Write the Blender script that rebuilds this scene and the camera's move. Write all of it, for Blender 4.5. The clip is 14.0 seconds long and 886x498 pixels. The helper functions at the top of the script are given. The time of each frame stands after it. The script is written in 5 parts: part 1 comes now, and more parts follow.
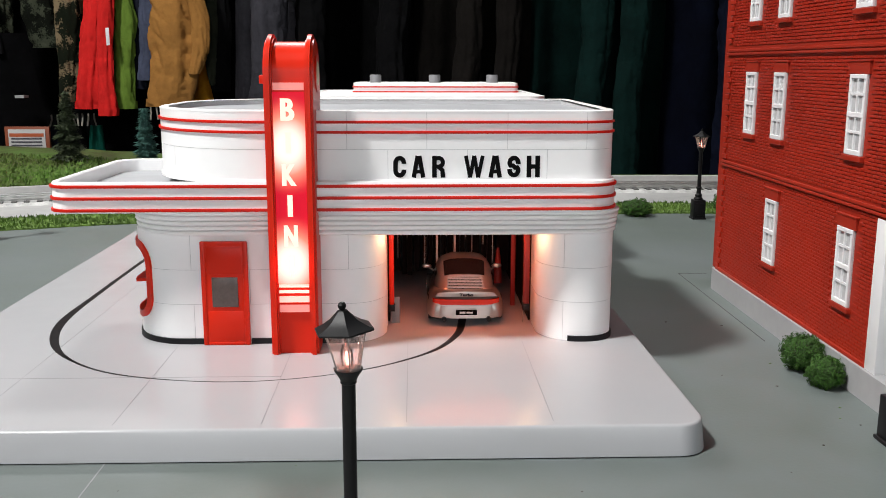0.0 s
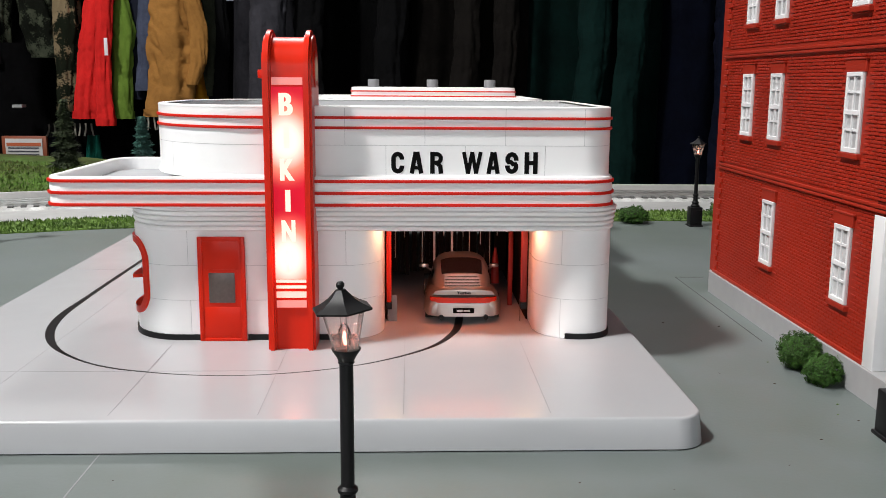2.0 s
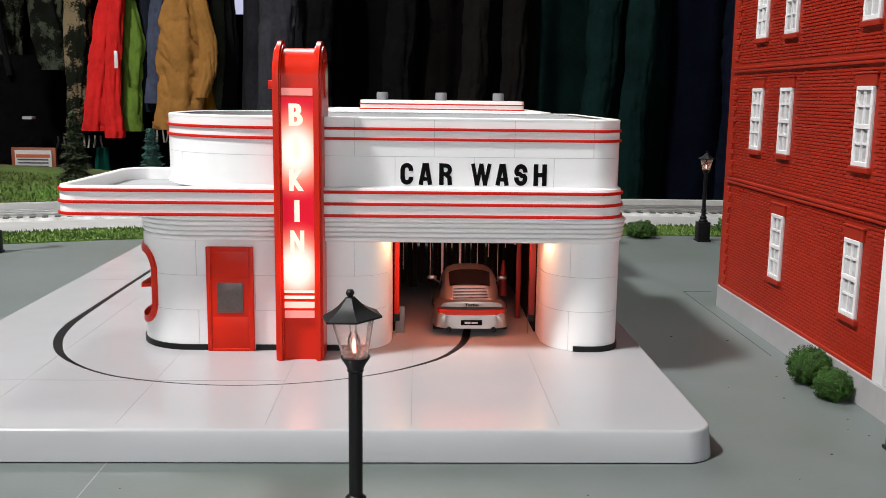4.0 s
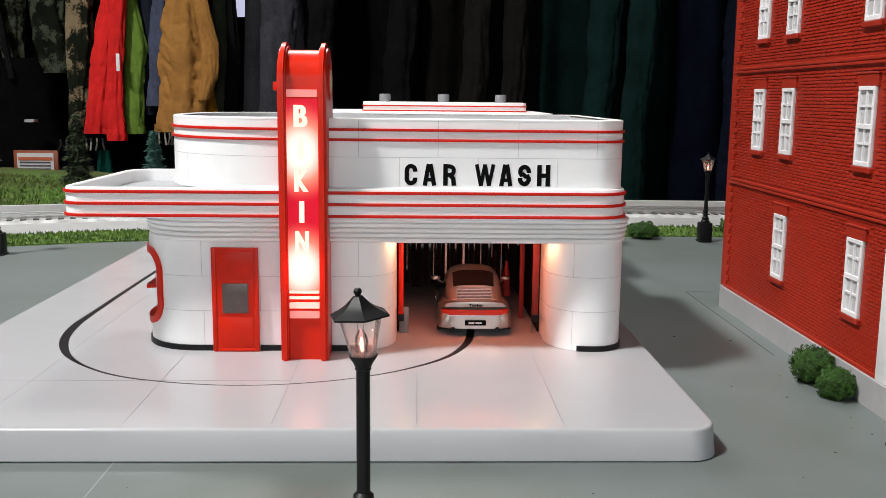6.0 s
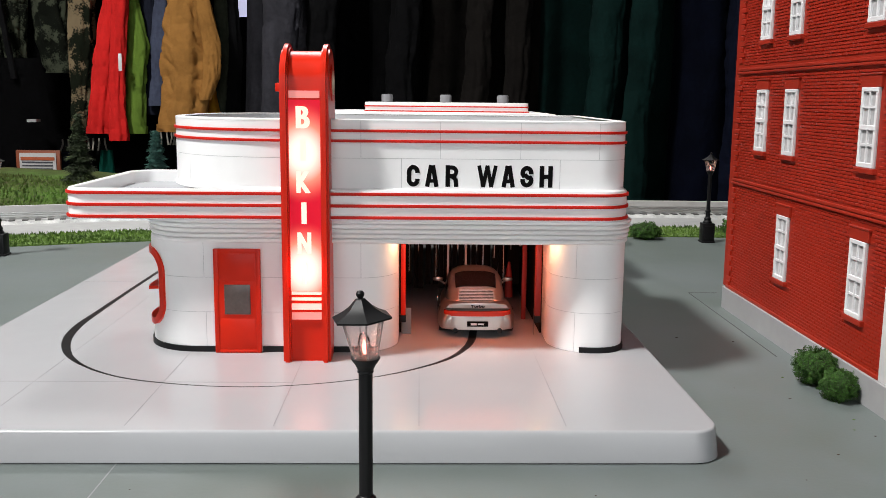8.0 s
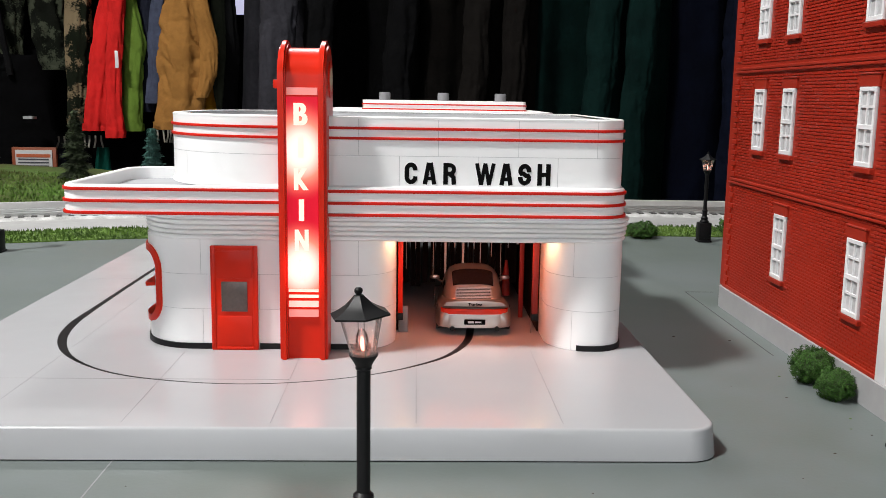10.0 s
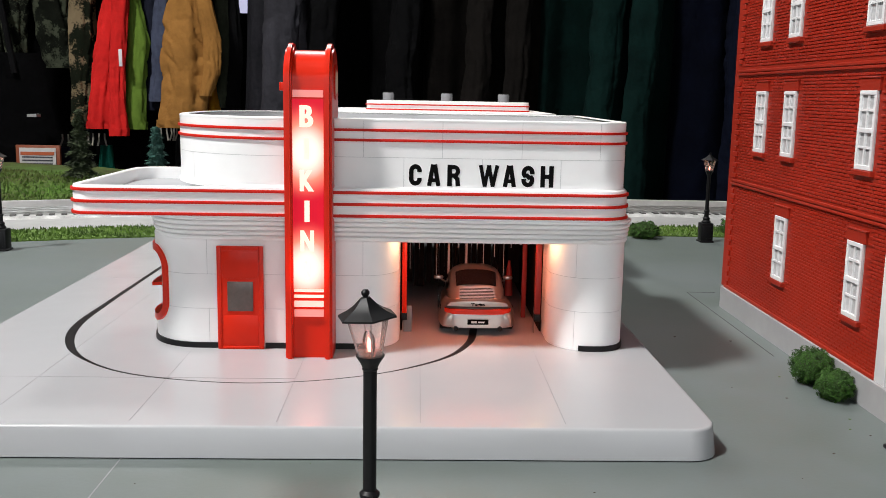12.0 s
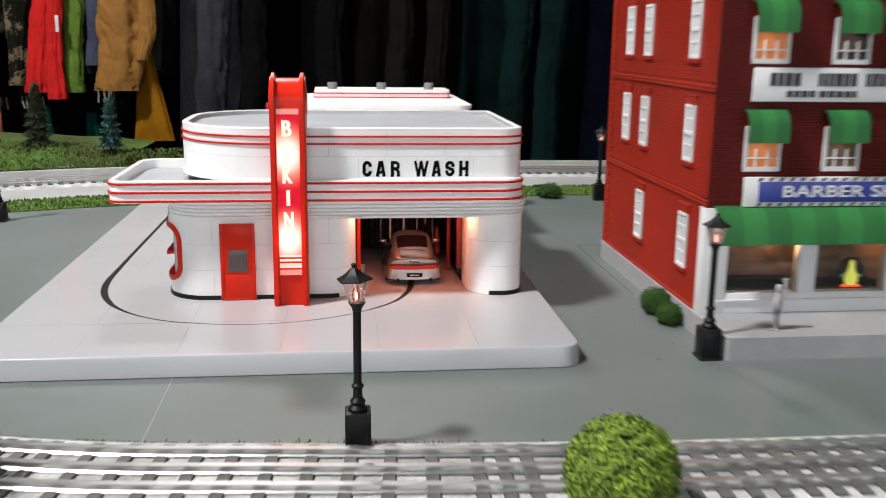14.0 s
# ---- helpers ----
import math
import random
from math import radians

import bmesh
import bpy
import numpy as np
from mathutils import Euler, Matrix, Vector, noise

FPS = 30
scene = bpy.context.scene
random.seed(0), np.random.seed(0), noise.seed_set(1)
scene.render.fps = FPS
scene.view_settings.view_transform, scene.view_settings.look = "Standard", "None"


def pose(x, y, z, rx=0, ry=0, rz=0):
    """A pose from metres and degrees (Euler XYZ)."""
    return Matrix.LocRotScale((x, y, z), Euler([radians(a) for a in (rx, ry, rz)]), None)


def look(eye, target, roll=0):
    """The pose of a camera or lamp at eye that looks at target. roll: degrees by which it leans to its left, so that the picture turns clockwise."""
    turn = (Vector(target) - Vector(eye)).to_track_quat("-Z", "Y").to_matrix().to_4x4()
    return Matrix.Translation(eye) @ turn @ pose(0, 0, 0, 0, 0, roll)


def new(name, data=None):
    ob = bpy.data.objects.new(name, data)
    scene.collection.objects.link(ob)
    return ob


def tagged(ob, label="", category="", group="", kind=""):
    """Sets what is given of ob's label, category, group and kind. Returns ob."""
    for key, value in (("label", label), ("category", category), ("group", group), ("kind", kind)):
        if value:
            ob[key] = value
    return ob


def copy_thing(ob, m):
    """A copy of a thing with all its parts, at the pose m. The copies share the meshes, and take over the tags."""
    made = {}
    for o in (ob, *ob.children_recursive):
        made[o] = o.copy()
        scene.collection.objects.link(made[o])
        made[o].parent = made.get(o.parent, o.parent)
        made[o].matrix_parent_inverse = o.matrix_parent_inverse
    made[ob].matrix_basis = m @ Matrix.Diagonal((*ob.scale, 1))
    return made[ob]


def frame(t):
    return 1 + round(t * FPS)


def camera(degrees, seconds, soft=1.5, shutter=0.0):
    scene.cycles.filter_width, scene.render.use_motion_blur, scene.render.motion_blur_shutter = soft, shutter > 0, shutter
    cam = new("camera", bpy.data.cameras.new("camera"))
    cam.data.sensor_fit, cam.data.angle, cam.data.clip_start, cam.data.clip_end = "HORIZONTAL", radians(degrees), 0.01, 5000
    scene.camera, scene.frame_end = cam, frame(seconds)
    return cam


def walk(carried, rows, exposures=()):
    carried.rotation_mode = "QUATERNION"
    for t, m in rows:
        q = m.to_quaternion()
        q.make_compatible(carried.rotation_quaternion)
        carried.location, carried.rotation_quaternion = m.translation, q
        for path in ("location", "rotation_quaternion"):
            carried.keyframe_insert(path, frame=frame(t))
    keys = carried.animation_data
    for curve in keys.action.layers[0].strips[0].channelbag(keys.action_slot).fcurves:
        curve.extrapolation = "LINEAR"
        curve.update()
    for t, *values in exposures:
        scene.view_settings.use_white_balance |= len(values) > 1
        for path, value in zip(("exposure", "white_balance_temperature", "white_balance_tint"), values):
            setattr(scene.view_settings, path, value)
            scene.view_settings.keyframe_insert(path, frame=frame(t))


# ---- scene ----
# Lengths below are in units of K, a thirtieth of a metre: the whole place is a table-top model.
K = 1 / 30
cam = camera(51.0, 14.0, soft=0.7, shutter=0.6)
PATH = [
    (0, (0.013, -0.038, 5.286), (0.077, 1.923, 4.897), 0.1),
    (0.5, (0.016, -0.102, 5.259), (0.078, 1.858, 4.863), 0.2),
    (1, (0.036, -0.067, 5.169), (0.098, 1.895, 4.781), 0.2),
    (1.5, (0.038, -0.057, 5.076), (0.103, 1.906, 4.696), 0.0),
    (2, (-0.009, -0.090, 4.958), (0.063, 1.877, 4.602), 0.4),
    (2.5, (-0.009, -0.097, 4.950), (0.055, 1.871, 4.600), 0.6),
    (3, (-0.017, -0.061, 4.901), (0.045, 1.910, 4.565), 0.8),
    (5.5, (-0.091, -0.156, 4.894), (-0.038, 1.818, 4.573), 0.6),
    (6, (-0.100, -0.162, 4.879), (-0.044, 1.811, 4.559), 0.6),
    (6.5, (-0.086, -0.107, 4.890), (-0.029, 1.866, 4.567), 0.5),
    (7, (-0.085, -0.100, 4.904), (-0.029, 1.873, 4.580), 0.5),
    (7.5, (-0.119, -0.139, 4.897), (-0.060, 1.834, 4.575), 0.6),
    (8, (-0.107, -0.142, 4.904), (-0.055, 1.832, 4.583), 0.6),
    (10.5, (-0.132, -0.129, 4.876), (-0.071, 1.844, 4.553), 0.9),
    (11, (-0.124, -0.176, 4.905), (-0.069, 1.798, 4.587), 0.9),
    (11.5, (-0.135, -0.215, 4.923), (-0.081, 1.758, 4.601), 0.9),
    (12, (-0.167, -0.283, 4.954), (-0.111, 1.689, 4.627), 1.0),
    (12.5, (-0.243, -0.322, 5.016), (-0.175, 1.649, 4.683), 1.3),
    (13, (-0.167, -0.894, 5.252), (-0.103, 1.075, 4.906), 0.9),
    (13.3, (-0.174, -1.452, 5.373), (-0.081, 0.514, 5.014), 0.85),
    (13.5, (-0.205, -2.199, 5.554), (-0.095, -0.237, 5.180), 0.8),
    (13.8, (-0.498, -4.218, 6.108), (-0.327, -2.268, 5.677), 0.74),
    (14, (-0.837, -5.906, 6.588), (-0.619, -3.968, 6.145), 0.7),
]
walk(cam, [(t, look(Vector(e) * K, Vector(g) * K, r)) for t, e, g, r in PATH])

# ---- light ----
world = bpy.data.worlds.new("hall_air")
scene.world = world
world.use_nodes = True
world.node_tree.nodes["Background"].inputs[0].default_value = (0.9, 0.95, 1.0, 1)
world.node_tree.nodes["Background"].inputs[1].default_value = 0.02
scene.view_settings.exposure = 0.0


def area(name, at, aim, size, watts, colour=(1.0, 0.985, 0.965)):
    data = bpy.data.lights.new(name, "AREA")
    data.shape, data.size, data.size_y = "RECTANGLE", size[0] * K, size[1] * K
    data.energy, data.color = watts, colour
    ob = new(name, data)
    ob.matrix_world = look(Vector(at) * K, Vector(aim) * K)
    return ob


def bulb(name, at, watts, colour, radius=0.05):
    data = bpy.data.lights.new(name, "POINT")
    data.energy, data.color, data.shadow_soft_size = watts, colour, radius * K
    ob = new(name, data)
    ob.location = Vector(at) * K
    return ob


# Fluorescent fittings on the hall's ceiling (place, size, watts), and a wide soft fill light added behind the camera.
FITTINGS = [((-52, -8, 88.6), (9, 12), 206), ((-13, 98, 88.6), (9, 12), 72)]
for at, size, watts in FITTINGS:
    area("tube_light", at, (at[0], at[1] + 0.01, 0), size, watts)
area("front_fill", (6, -114, 34), (0, 16, 2), (110, 50), 30, (0.98, 0.99, 1.0))

# ---- materials ----
def mat(name, colour, rough=0.5, metal=0.0, vary=0.12, size=4.0, bump=0.0, bump_size=40.0, spec=0.5, alter=None, sheen=0.0, island=0.0, coat=0.0, bump_dist=0.02):
    """A principled surface with colour drift at two scales and fine relief. Sizes are per unit K."""
    m = bpy.data.materials.new(name)
    m.use_nodes = True
    t = m.node_tree
    b = t.nodes["Principled BSDF"]
    co = t.nodes.new("ShaderNodeTexCoord")
    mp = t.nodes.new("ShaderNodeMapping")
    mp.inputs["Scale"].default_value = (1 / K,) * 3
    t.links.new(co.outputs["Object"], mp.inputs[0])
    n1, n2 = t.nodes.new("ShaderNodeTexNoise"), t.nodes.new("ShaderNodeTexNoise")
    n1.inputs["Scale"].default_value, n2.inputs["Scale"].default_value = 1 / size, 9 / size
    n1.inputs["Detail"].default_value = n2.inputs["Detail"].default_value = 5
    for n in (n1, n2):
        t.links.new(mp.outputs[0], n.inputs["Vector"])
    add = t.nodes.new("ShaderNodeMath")
    add.operation = "MULTIPLY_ADD"
    t.links.new(n2.outputs[0], add.inputs[0])
    add.inputs[1].default_value = 0.4
    t.links.new(n1.outputs[0], add.inputs[2])
    ramp = t.nodes.new("ShaderNodeValToRGB")
    other = alter or tuple(c * (1 - vary * 1.6) for c in colour)
    ramp.color_ramp.elements[0].position, ramp.color_ramp.elements[1].position = 0.5, 0.9
    ramp.color_ramp.elements[0].color = (*other, 1)
    ramp.color_ramp.elements[1].color = (*[min(1, c * (1 + vary * 0.4)) for c in colour], 1)
    t.links.new(add.outputs[0], ramp.inputs[0])
    out = ramp.outputs[0]
    if island:
        geo = t.nodes.new("ShaderNodeNewGeometry")
        hsv = t.nodes.new("ShaderNodeHueSaturation")
        mr = t.nodes.new("ShaderNodeMapRange")
        mr.inputs["To Min"].default_value, mr.inputs["To Max"].default_value = 1 - island, 1 + island
        t.links.new(geo.outputs["Random Per Island"], mr.inputs[0])
        t.links.new(mr.outputs[0], hsv.inputs["Value"])
        t.links.new(out, hsv.inputs["Color"])
        out = hsv.outputs[0]
    t.links.new(out, b.inputs["Base Color"])
    rr = t.nodes.new("ShaderNodeMapRange")
    rr.inputs["To Min"].default_value, rr.inputs["To Max"].default_value = max(0.02, rough - 0.06), min(1, rough + 0.08)
    t.links.new(n2.outputs[0], rr.inputs[0])
    t.links.new(rr.outputs[0], b.inputs["Roughness"])
    b.inputs["Metallic"].default_value = metal
    b.inputs["Specular IOR Level"].default_value = spec
    b.inputs["Sheen Weight"].default_value = sheen
    b.inputs["Coat Weight"].default_value = coat
    if bump:
        n3 = t.nodes.new("ShaderNodeTexNoise")
        n3.inputs["Scale"].default_value, n3.inputs["Detail"].default_value = bump_size, 4
        t.links.new(mp.outputs[0], n3.inputs["Vector"])
        bp = t.nodes.new("ShaderNodeBump")
        bp.inputs["Strength"].default_value, bp.inputs["Distance"].default_value = bump, bump_dist * K
        t.links.new(n3.outputs[0], bp.inputs["Height"])
        t.links.new(bp.outputs[0], b.inputs["Normal"])
    return m


def glow(name, colour, strength):
    m = bpy.data.materials.new(name)
    m.use_nodes = True
    b = m.node_tree.nodes["Principled BSDF"]
    b.inputs["Base Color"].default_value = (*colour, 1)
    b.inputs["Emission Color"].default_value = (*colour, 1)
    b.inputs["Emission Strength"].default_value = strength
    return m


def clear(name, colour=(1, 1, 1), rough=0.02, haze=0.0, milky=False):
    m = bpy.data.materials.new(name)
    m.use_nodes = True
    t = m.node_tree
    t.nodes.remove(t.nodes["Principled BSDF"])
    mix, tr, gl = t.nodes.new("ShaderNodeMixShader"), t.nodes.new("ShaderNodeBsdfTransparent"), t.nodes.new("ShaderNodeBsdfGlossy")
    fr = t.nodes.new("ShaderNodeFresnel")
    fr.inputs[0].default_value = 1.45
    tr.inputs[0].default_value = (*colour, 1)
    gl.inputs["Roughness"].default_value = rough
    t.links.new(fr.outputs[0], mix.inputs[0])
    t.links.new(tr.outputs[0], mix.inputs[1])
    t.links.new(gl.outputs[0], mix.inputs[2])
    last = mix.outputs[0]
    if haze:
        m2, df = t.nodes.new("ShaderNodeMixShader"), t.nodes.new("ShaderNodeBsdfDiffuse" if milky else "ShaderNodeBsdfTranslucent")
        df.inputs[0].default_value = (0.9, 0.9, 0.92, 1)
        m2.inputs[0].default_value = haze
        t.links.new(last, m2.inputs[1])
        t.links.new(df.outputs[0], m2.inputs[2])
        last = m2.outputs[0]
    t.links.new(last, t.nodes["Material Output"].inputs[0])
    return m


WHITE = mat("white_plastic", (0.88, 0.88, 0.88), 0.38, vary=0.03, size=3, bump=0.05)
RED = mat("red_plastic", (0.66, 0.020, 0.004), 0.32, vary=0.08, size=3, spec=0.2)
REDTRIM = mat("red_trim", (0.56, 0.014, 0.006), 0.4, vary=0.06, spec=0.15)
BLACK = mat("black_plastic", (0.007, 0.007, 0.008), 0.45, vary=0.2, spec=0.22)
INK = mat("black_ink", (0.004, 0.004, 0.004), 0.8, spec=0.05)
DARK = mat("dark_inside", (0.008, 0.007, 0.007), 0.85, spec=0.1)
PLATFORM = mat("grey_plastic", (0.425, 0.43, 0.445), 0.22, vary=0.015, size=9, bump=0.015, spec=0.5)
SEAM = mat("seam_shade", (0.26, 0.26, 0.27), 0.6)
GROOVE = mat("panel_groove", (0.58, 0.58, 0.59), 0.6)
ROOFGREY = mat("roof_grey", (0.36, 0.37, 0.39), 0.6, vary=0.1, size=2)
VENT = mat("vent_grey", (0.2, 0.2, 0.21), 0.55)
PAINT = mat("grey_table_paint", (0.128, 0.148, 0.150), 0.5, vary=0.22, size=7, bump=0.1, bump_size=14, alter=(0.102, 0.124, 0.112))
GRASS = mat("grass_flock", (0.115, 0.2, 0.03), 0.95, vary=0.5, size=1.5, bump=1.0, bump_size=12, alter=(0.05, 0.09, 0.02))
MOSS = mat("moss_flock", (0.10, 0.20, 0.03), 0.95, vary=0.4, size=4, bump=1.0, bump_size=10, alter=(0.075, 0.06, 0.02))
LEAF = mat("leaf_green", (0.045, 0.125, 0.012), 0.8, vary=0.3, size=0.5, island=0.45)
LEAFLIGHT = mat("leaf_light", (0.20, 0.30, 0.025), 0.7, vary=0.3, size=0.5, island=0.5)
PINE = mat("pine_green", (0.04, 0.058, 0.022), 0.9, vary=0.3, size=0.7, island=0.4)
SPRUCE = mat("spruce_blue", (0.06, 0.17, 0.14), 0.9, vary=0.3, size=0.7, island=0.4)
BARK = mat("bark", (0.06, 0.04, 0.025), 0.9)
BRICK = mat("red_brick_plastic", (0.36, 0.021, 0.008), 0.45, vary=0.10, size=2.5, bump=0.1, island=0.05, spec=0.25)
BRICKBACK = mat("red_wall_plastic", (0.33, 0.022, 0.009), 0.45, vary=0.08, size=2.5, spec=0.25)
# Same red brick, with the front wall's weaker light put into the colour.
FRONTBRICK = mat("shaded_red_brick", (0.115, 0.009, 0.006), 0.5, vary=0.1, size=2.5, island=0.06, spec=0.2)
CONCRETE = mat("concrete_grey", (0.34, 0.34, 0.345), 0.6, vary=0.12, size=3, bump=0.1)
STONE = mat("light_stone", (0.5, 0.49, 0.48), 0.6, vary=0.1, size=2)
SHOPWHITE = mat("shop_white", (0.74, 0.74, 0.75), 0.5, vary=0.05)
AWNING = mat("awning_green", (0.028, 0.20, 0.045), 0.6, vary=0.1, size=1)
AWNINGDARK = mat("awning_dark_green", (0.018, 0.14, 0.032), 0.6, vary=0.1, size=1)
RAIL = mat("rail_metal", (0.68, 0.68, 0.67), 0.3, metal=0.9, vary=0.1)
BALLAST = mat("ballast_grey", (0.52, 0.52, 0.51), 0.8, vary=0.3, size=0.6, bump=0.8, bump_size=14)
TIE = mat("tie_brown", (0.10, 0.10, 0.095), 0.8, vary=0.3, size=0.5)
GLASS = clear("clear_pane")
LAMPGLASS = clear("lamp_pane", (0.97, 0.97, 0.98), 0.1, 0.2)
TYRE = mat("tyre_rubber", (0.012, 0.012, 0.012), 0.7)
SILVER = mat("silver_car_paint", (0.47, 0.42, 0.39), 0.30, metal=0.78, vary=0.04, coat=0.6)
TAIL = mat("tail_light_red", (0.62, 0.03, 0.012), 0.15, vary=0.1)
TINT = mat("tinted_glass", (0.012, 0.01, 0.01), 0.08)
CHROME = mat("chrome", (0.7, 0.7, 0.7), 0.15, metal=1.0)
FLAME = glow("lamp_flame", (1.0, 0.30, 0.22), 5.0)
WARMGLOW = glow("bay_lamp", (1.0, 0.62, 0.32), 2.5)

# ---- mesh helpers ----
ORG = {}


def thing(name, label, category, at=(0, 0, 0), group="", kind=""):
    ob = new(name)
    ob.empty_display_size = 0.01
    ob.location = Vector(at) * K
    ORG[ob.name] = Vector(at)
    return tagged(ob, label, category, group, kind)


def finish(ob, smooth):
    if smooth:
        for p in ob.data.polygons:
            p.use_smooth = True
        ob.data.set_sharp_from_angle(angle=radians(smooth))


def part(name, bm, material, parent=None, label="", smooth=35, origin=None):
    """Links a bmesh, laid out in units K, as one mesh under its thing or part."""
    o = Vector(origin) if origin else (ORG[parent.name] if parent else Vector())
    bmesh.ops.recalc_face_normals(bm, faces=bm.faces)
    bm.transform(Matrix.Scale(K, 4) @ Matrix.Translation(-o))
    me = bpy.data.meshes.new(name)
    bm.to_mesh(me)
    bm.free()
    for m in material if isinstance(material, (list, tuple)) else [material]:
        me.materials.append(m)
    ob = new(name, me)
    ORG[ob.name] = o
    if parent:
        ob.parent = parent
    else:
        ob.location = o * K
    finish(ob, smooth)
    if label:
        ob["label"] = label
    return ob


def solid(name, bm, material, label, category, at=(0, 0, 0), kind="", group="", smooth=35):
    ob = part(name, bm, material, None, "", smooth, origin=at)
    return tagged(ob, label, category, group, kind)


def raw(name, verts, faces, material, parent, kind=""):
    """Many joined pieces at once."""
    o = ORG[parent.name]
    me = bpy.data.meshes.new(name)
    me.from_pydata([tuple((Vector(v) - o) * K) for v in verts], [], faces)
    me.materials.append(material)
    ob = new(name, me)
    ORG[ob.name] = o
    ob.parent = parent
    if kind:
        ob["kind"] = kind
    return ob


def B():
    return bmesh.new()


def box(bm, x0, x1, y0, y1, z0, z1, bevel=0.0, seg=2):
    r = bmesh.ops.create_cube(bm, size=1, matrix=Matrix.Translation(((x0 + x1) / 2, (y0 + y1) / 2, (z0 + z1) / 2)) @ Matrix.Diagonal((abs(x1 - x0), abs(y1 - y0), abs(z1 - z0), 1)))
    if bevel:
        es = {e for v in r["verts"] for e in v.link_edges}
        bmesh.ops.bevel(bm, geom=list(es), offset=bevel, segments=seg, profile=0.5, affect="EDGES")
    return bm


def cyl(bm, at, r0, r1, z0, z1, seg=24, m=None):
    bmesh.ops.create_cone(bm, cap_ends=True, segments=seg, radius1=r0, radius2=r1, depth=z1 - z0,
                          matrix=(m or Matrix()) @ Matrix.Translation((at[0], at[1], (z0 + z1) / 2)))
    return bm


def lathe(bm, profile, at=(0, 0), seg=24, turn=0.0):
    """A turned body from (radius, z) pairs."""
    rings = []
    for r, z in profile:
        rings.append([bm.verts.new((at[0] + r * math.cos(turn + 2 * math.pi * i / seg), at[1] + r * math.sin(turn + 2 * math.pi * i / seg), z)) for i in range(seg)])
    for a, b in zip(rings, rings[1:]):
        for i in range(seg):
            bm.faces.new((a[i], a[(i + 1) % seg], b[(i + 1) % seg], b[i]))
    bm.faces.new(rings[0][::-1])
    bm.faces.new(rings[-1])
    return bm


def arc(cx, cy, rx, ry, a0, a1, n=14):
    return [(cx + rx * math.cos(radians(a0 + (a1 - a0) * i / n)), cy + ry * math.sin(radians(a0 + (a1 - a0) * i / n))) for i in range(n + 1)]


def dense(path, step=0.25):
    out = []
    for a, b in zip(path, path[1:]):
        n = max(1, int(math.dist(a, b) / step))
        out += [(a[0] + (b[0] - a[0]) * i / n, a[1] + (b[1] - a[1]) * i / n) for i in range(n)]
    return out + [path[-1]]


def normals(path):
    out = []
    for i in range(len(path)):
        a, b = path[max(0, i - 1)], path[min(len(path) - 1, i + 1)]
        dx, dy = b[0] - a[0], b[1] - a[1]
        l = math.hypot(dx, dy) or 1
        out.append((dy / l, -dx / l))
    return out


def cut(path, s0, s1):
    """The stretch of a polyline between two lengths along it."""
    out, s = [], 0.0
    for a, b in zip(path, path[1:]):
        d = math.dist(a, b)
        lo, hi = max(s0, s), min(s1, s + d)
        if hi > lo:
            for u in (lo, hi):
                f = (u - s) / d
                p = (a[0] + (b[0] - a[0]) * f, a[1] + (b[1] - a[1]) * f)
                if not out or math.dist(out[-1], p) > 1e-6:
                    out.append(p)
        s += d
    return out


def length(path):
    return sum(math.dist(a, b) for a, b in zip(path, path[1:]))


def sweep(bm, path, profile, closed=False):
    """Runs a closed cross-section of (outward, z) pairs along a plan polyline; outward is to the right of its way."""
    nn = normals(path)
    if closed:
        k = len(path)
        nn = []
        for i in range(k):
            a, b = path[i - 1], path[(i + 1) % k]
            dx, dy = b[0] - a[0], b[1] - a[1]
            l = math.hypot(dx, dy) or 1
            nn.append((dy / l, -dx / l))
    rings = [[bm.verts.new((p[0] + n[0] * o, p[1] + n[1] * o, z)) for o, z in profile] for p, n in zip(path, nn)]
    k = len(profile)
    pairs = list(zip(rings, rings[1:])) + ([(rings[-1], rings[0])] if closed else [])
    for a, b in pairs:
        for i in range(k):
            bm.faces.new((a[i], a[(i + 1) % k], b[(i + 1) % k], b[i]))
    if not closed:
        bm.faces.new(rings[0])
        bm.faces.new(rings[-1][::-1])
    return bm


def plate(bm, outline, z0, z1):
    """A flat slab with the given plan outline."""
    lo = [bm.verts.new((x, y, z0)) for x, y in outline]
    hi = [bm.verts.new((x, y, z1)) for x, y in outline]
    n = len(outline)
    bm.faces.new(lo[::-1])
    bm.faces.new(hi)
    for i in range(n):
        bm.faces.new((lo[i], lo[(i + 1) % n], hi[(i + 1) % n], hi[i]))
    return bm


def rounded(x0, x1, y0, y1, r, n=8):
    return (arc(x1 - r, y0 + r, r, r, -90, 0, n) + arc(x1 - r, y1 - r, r, r, 0, 90, n) + arc(x0 + r, y1 - r, r, r, 90, 180, n) + arc(x0 + r, y0 + r, r, r, 180, 270, n))


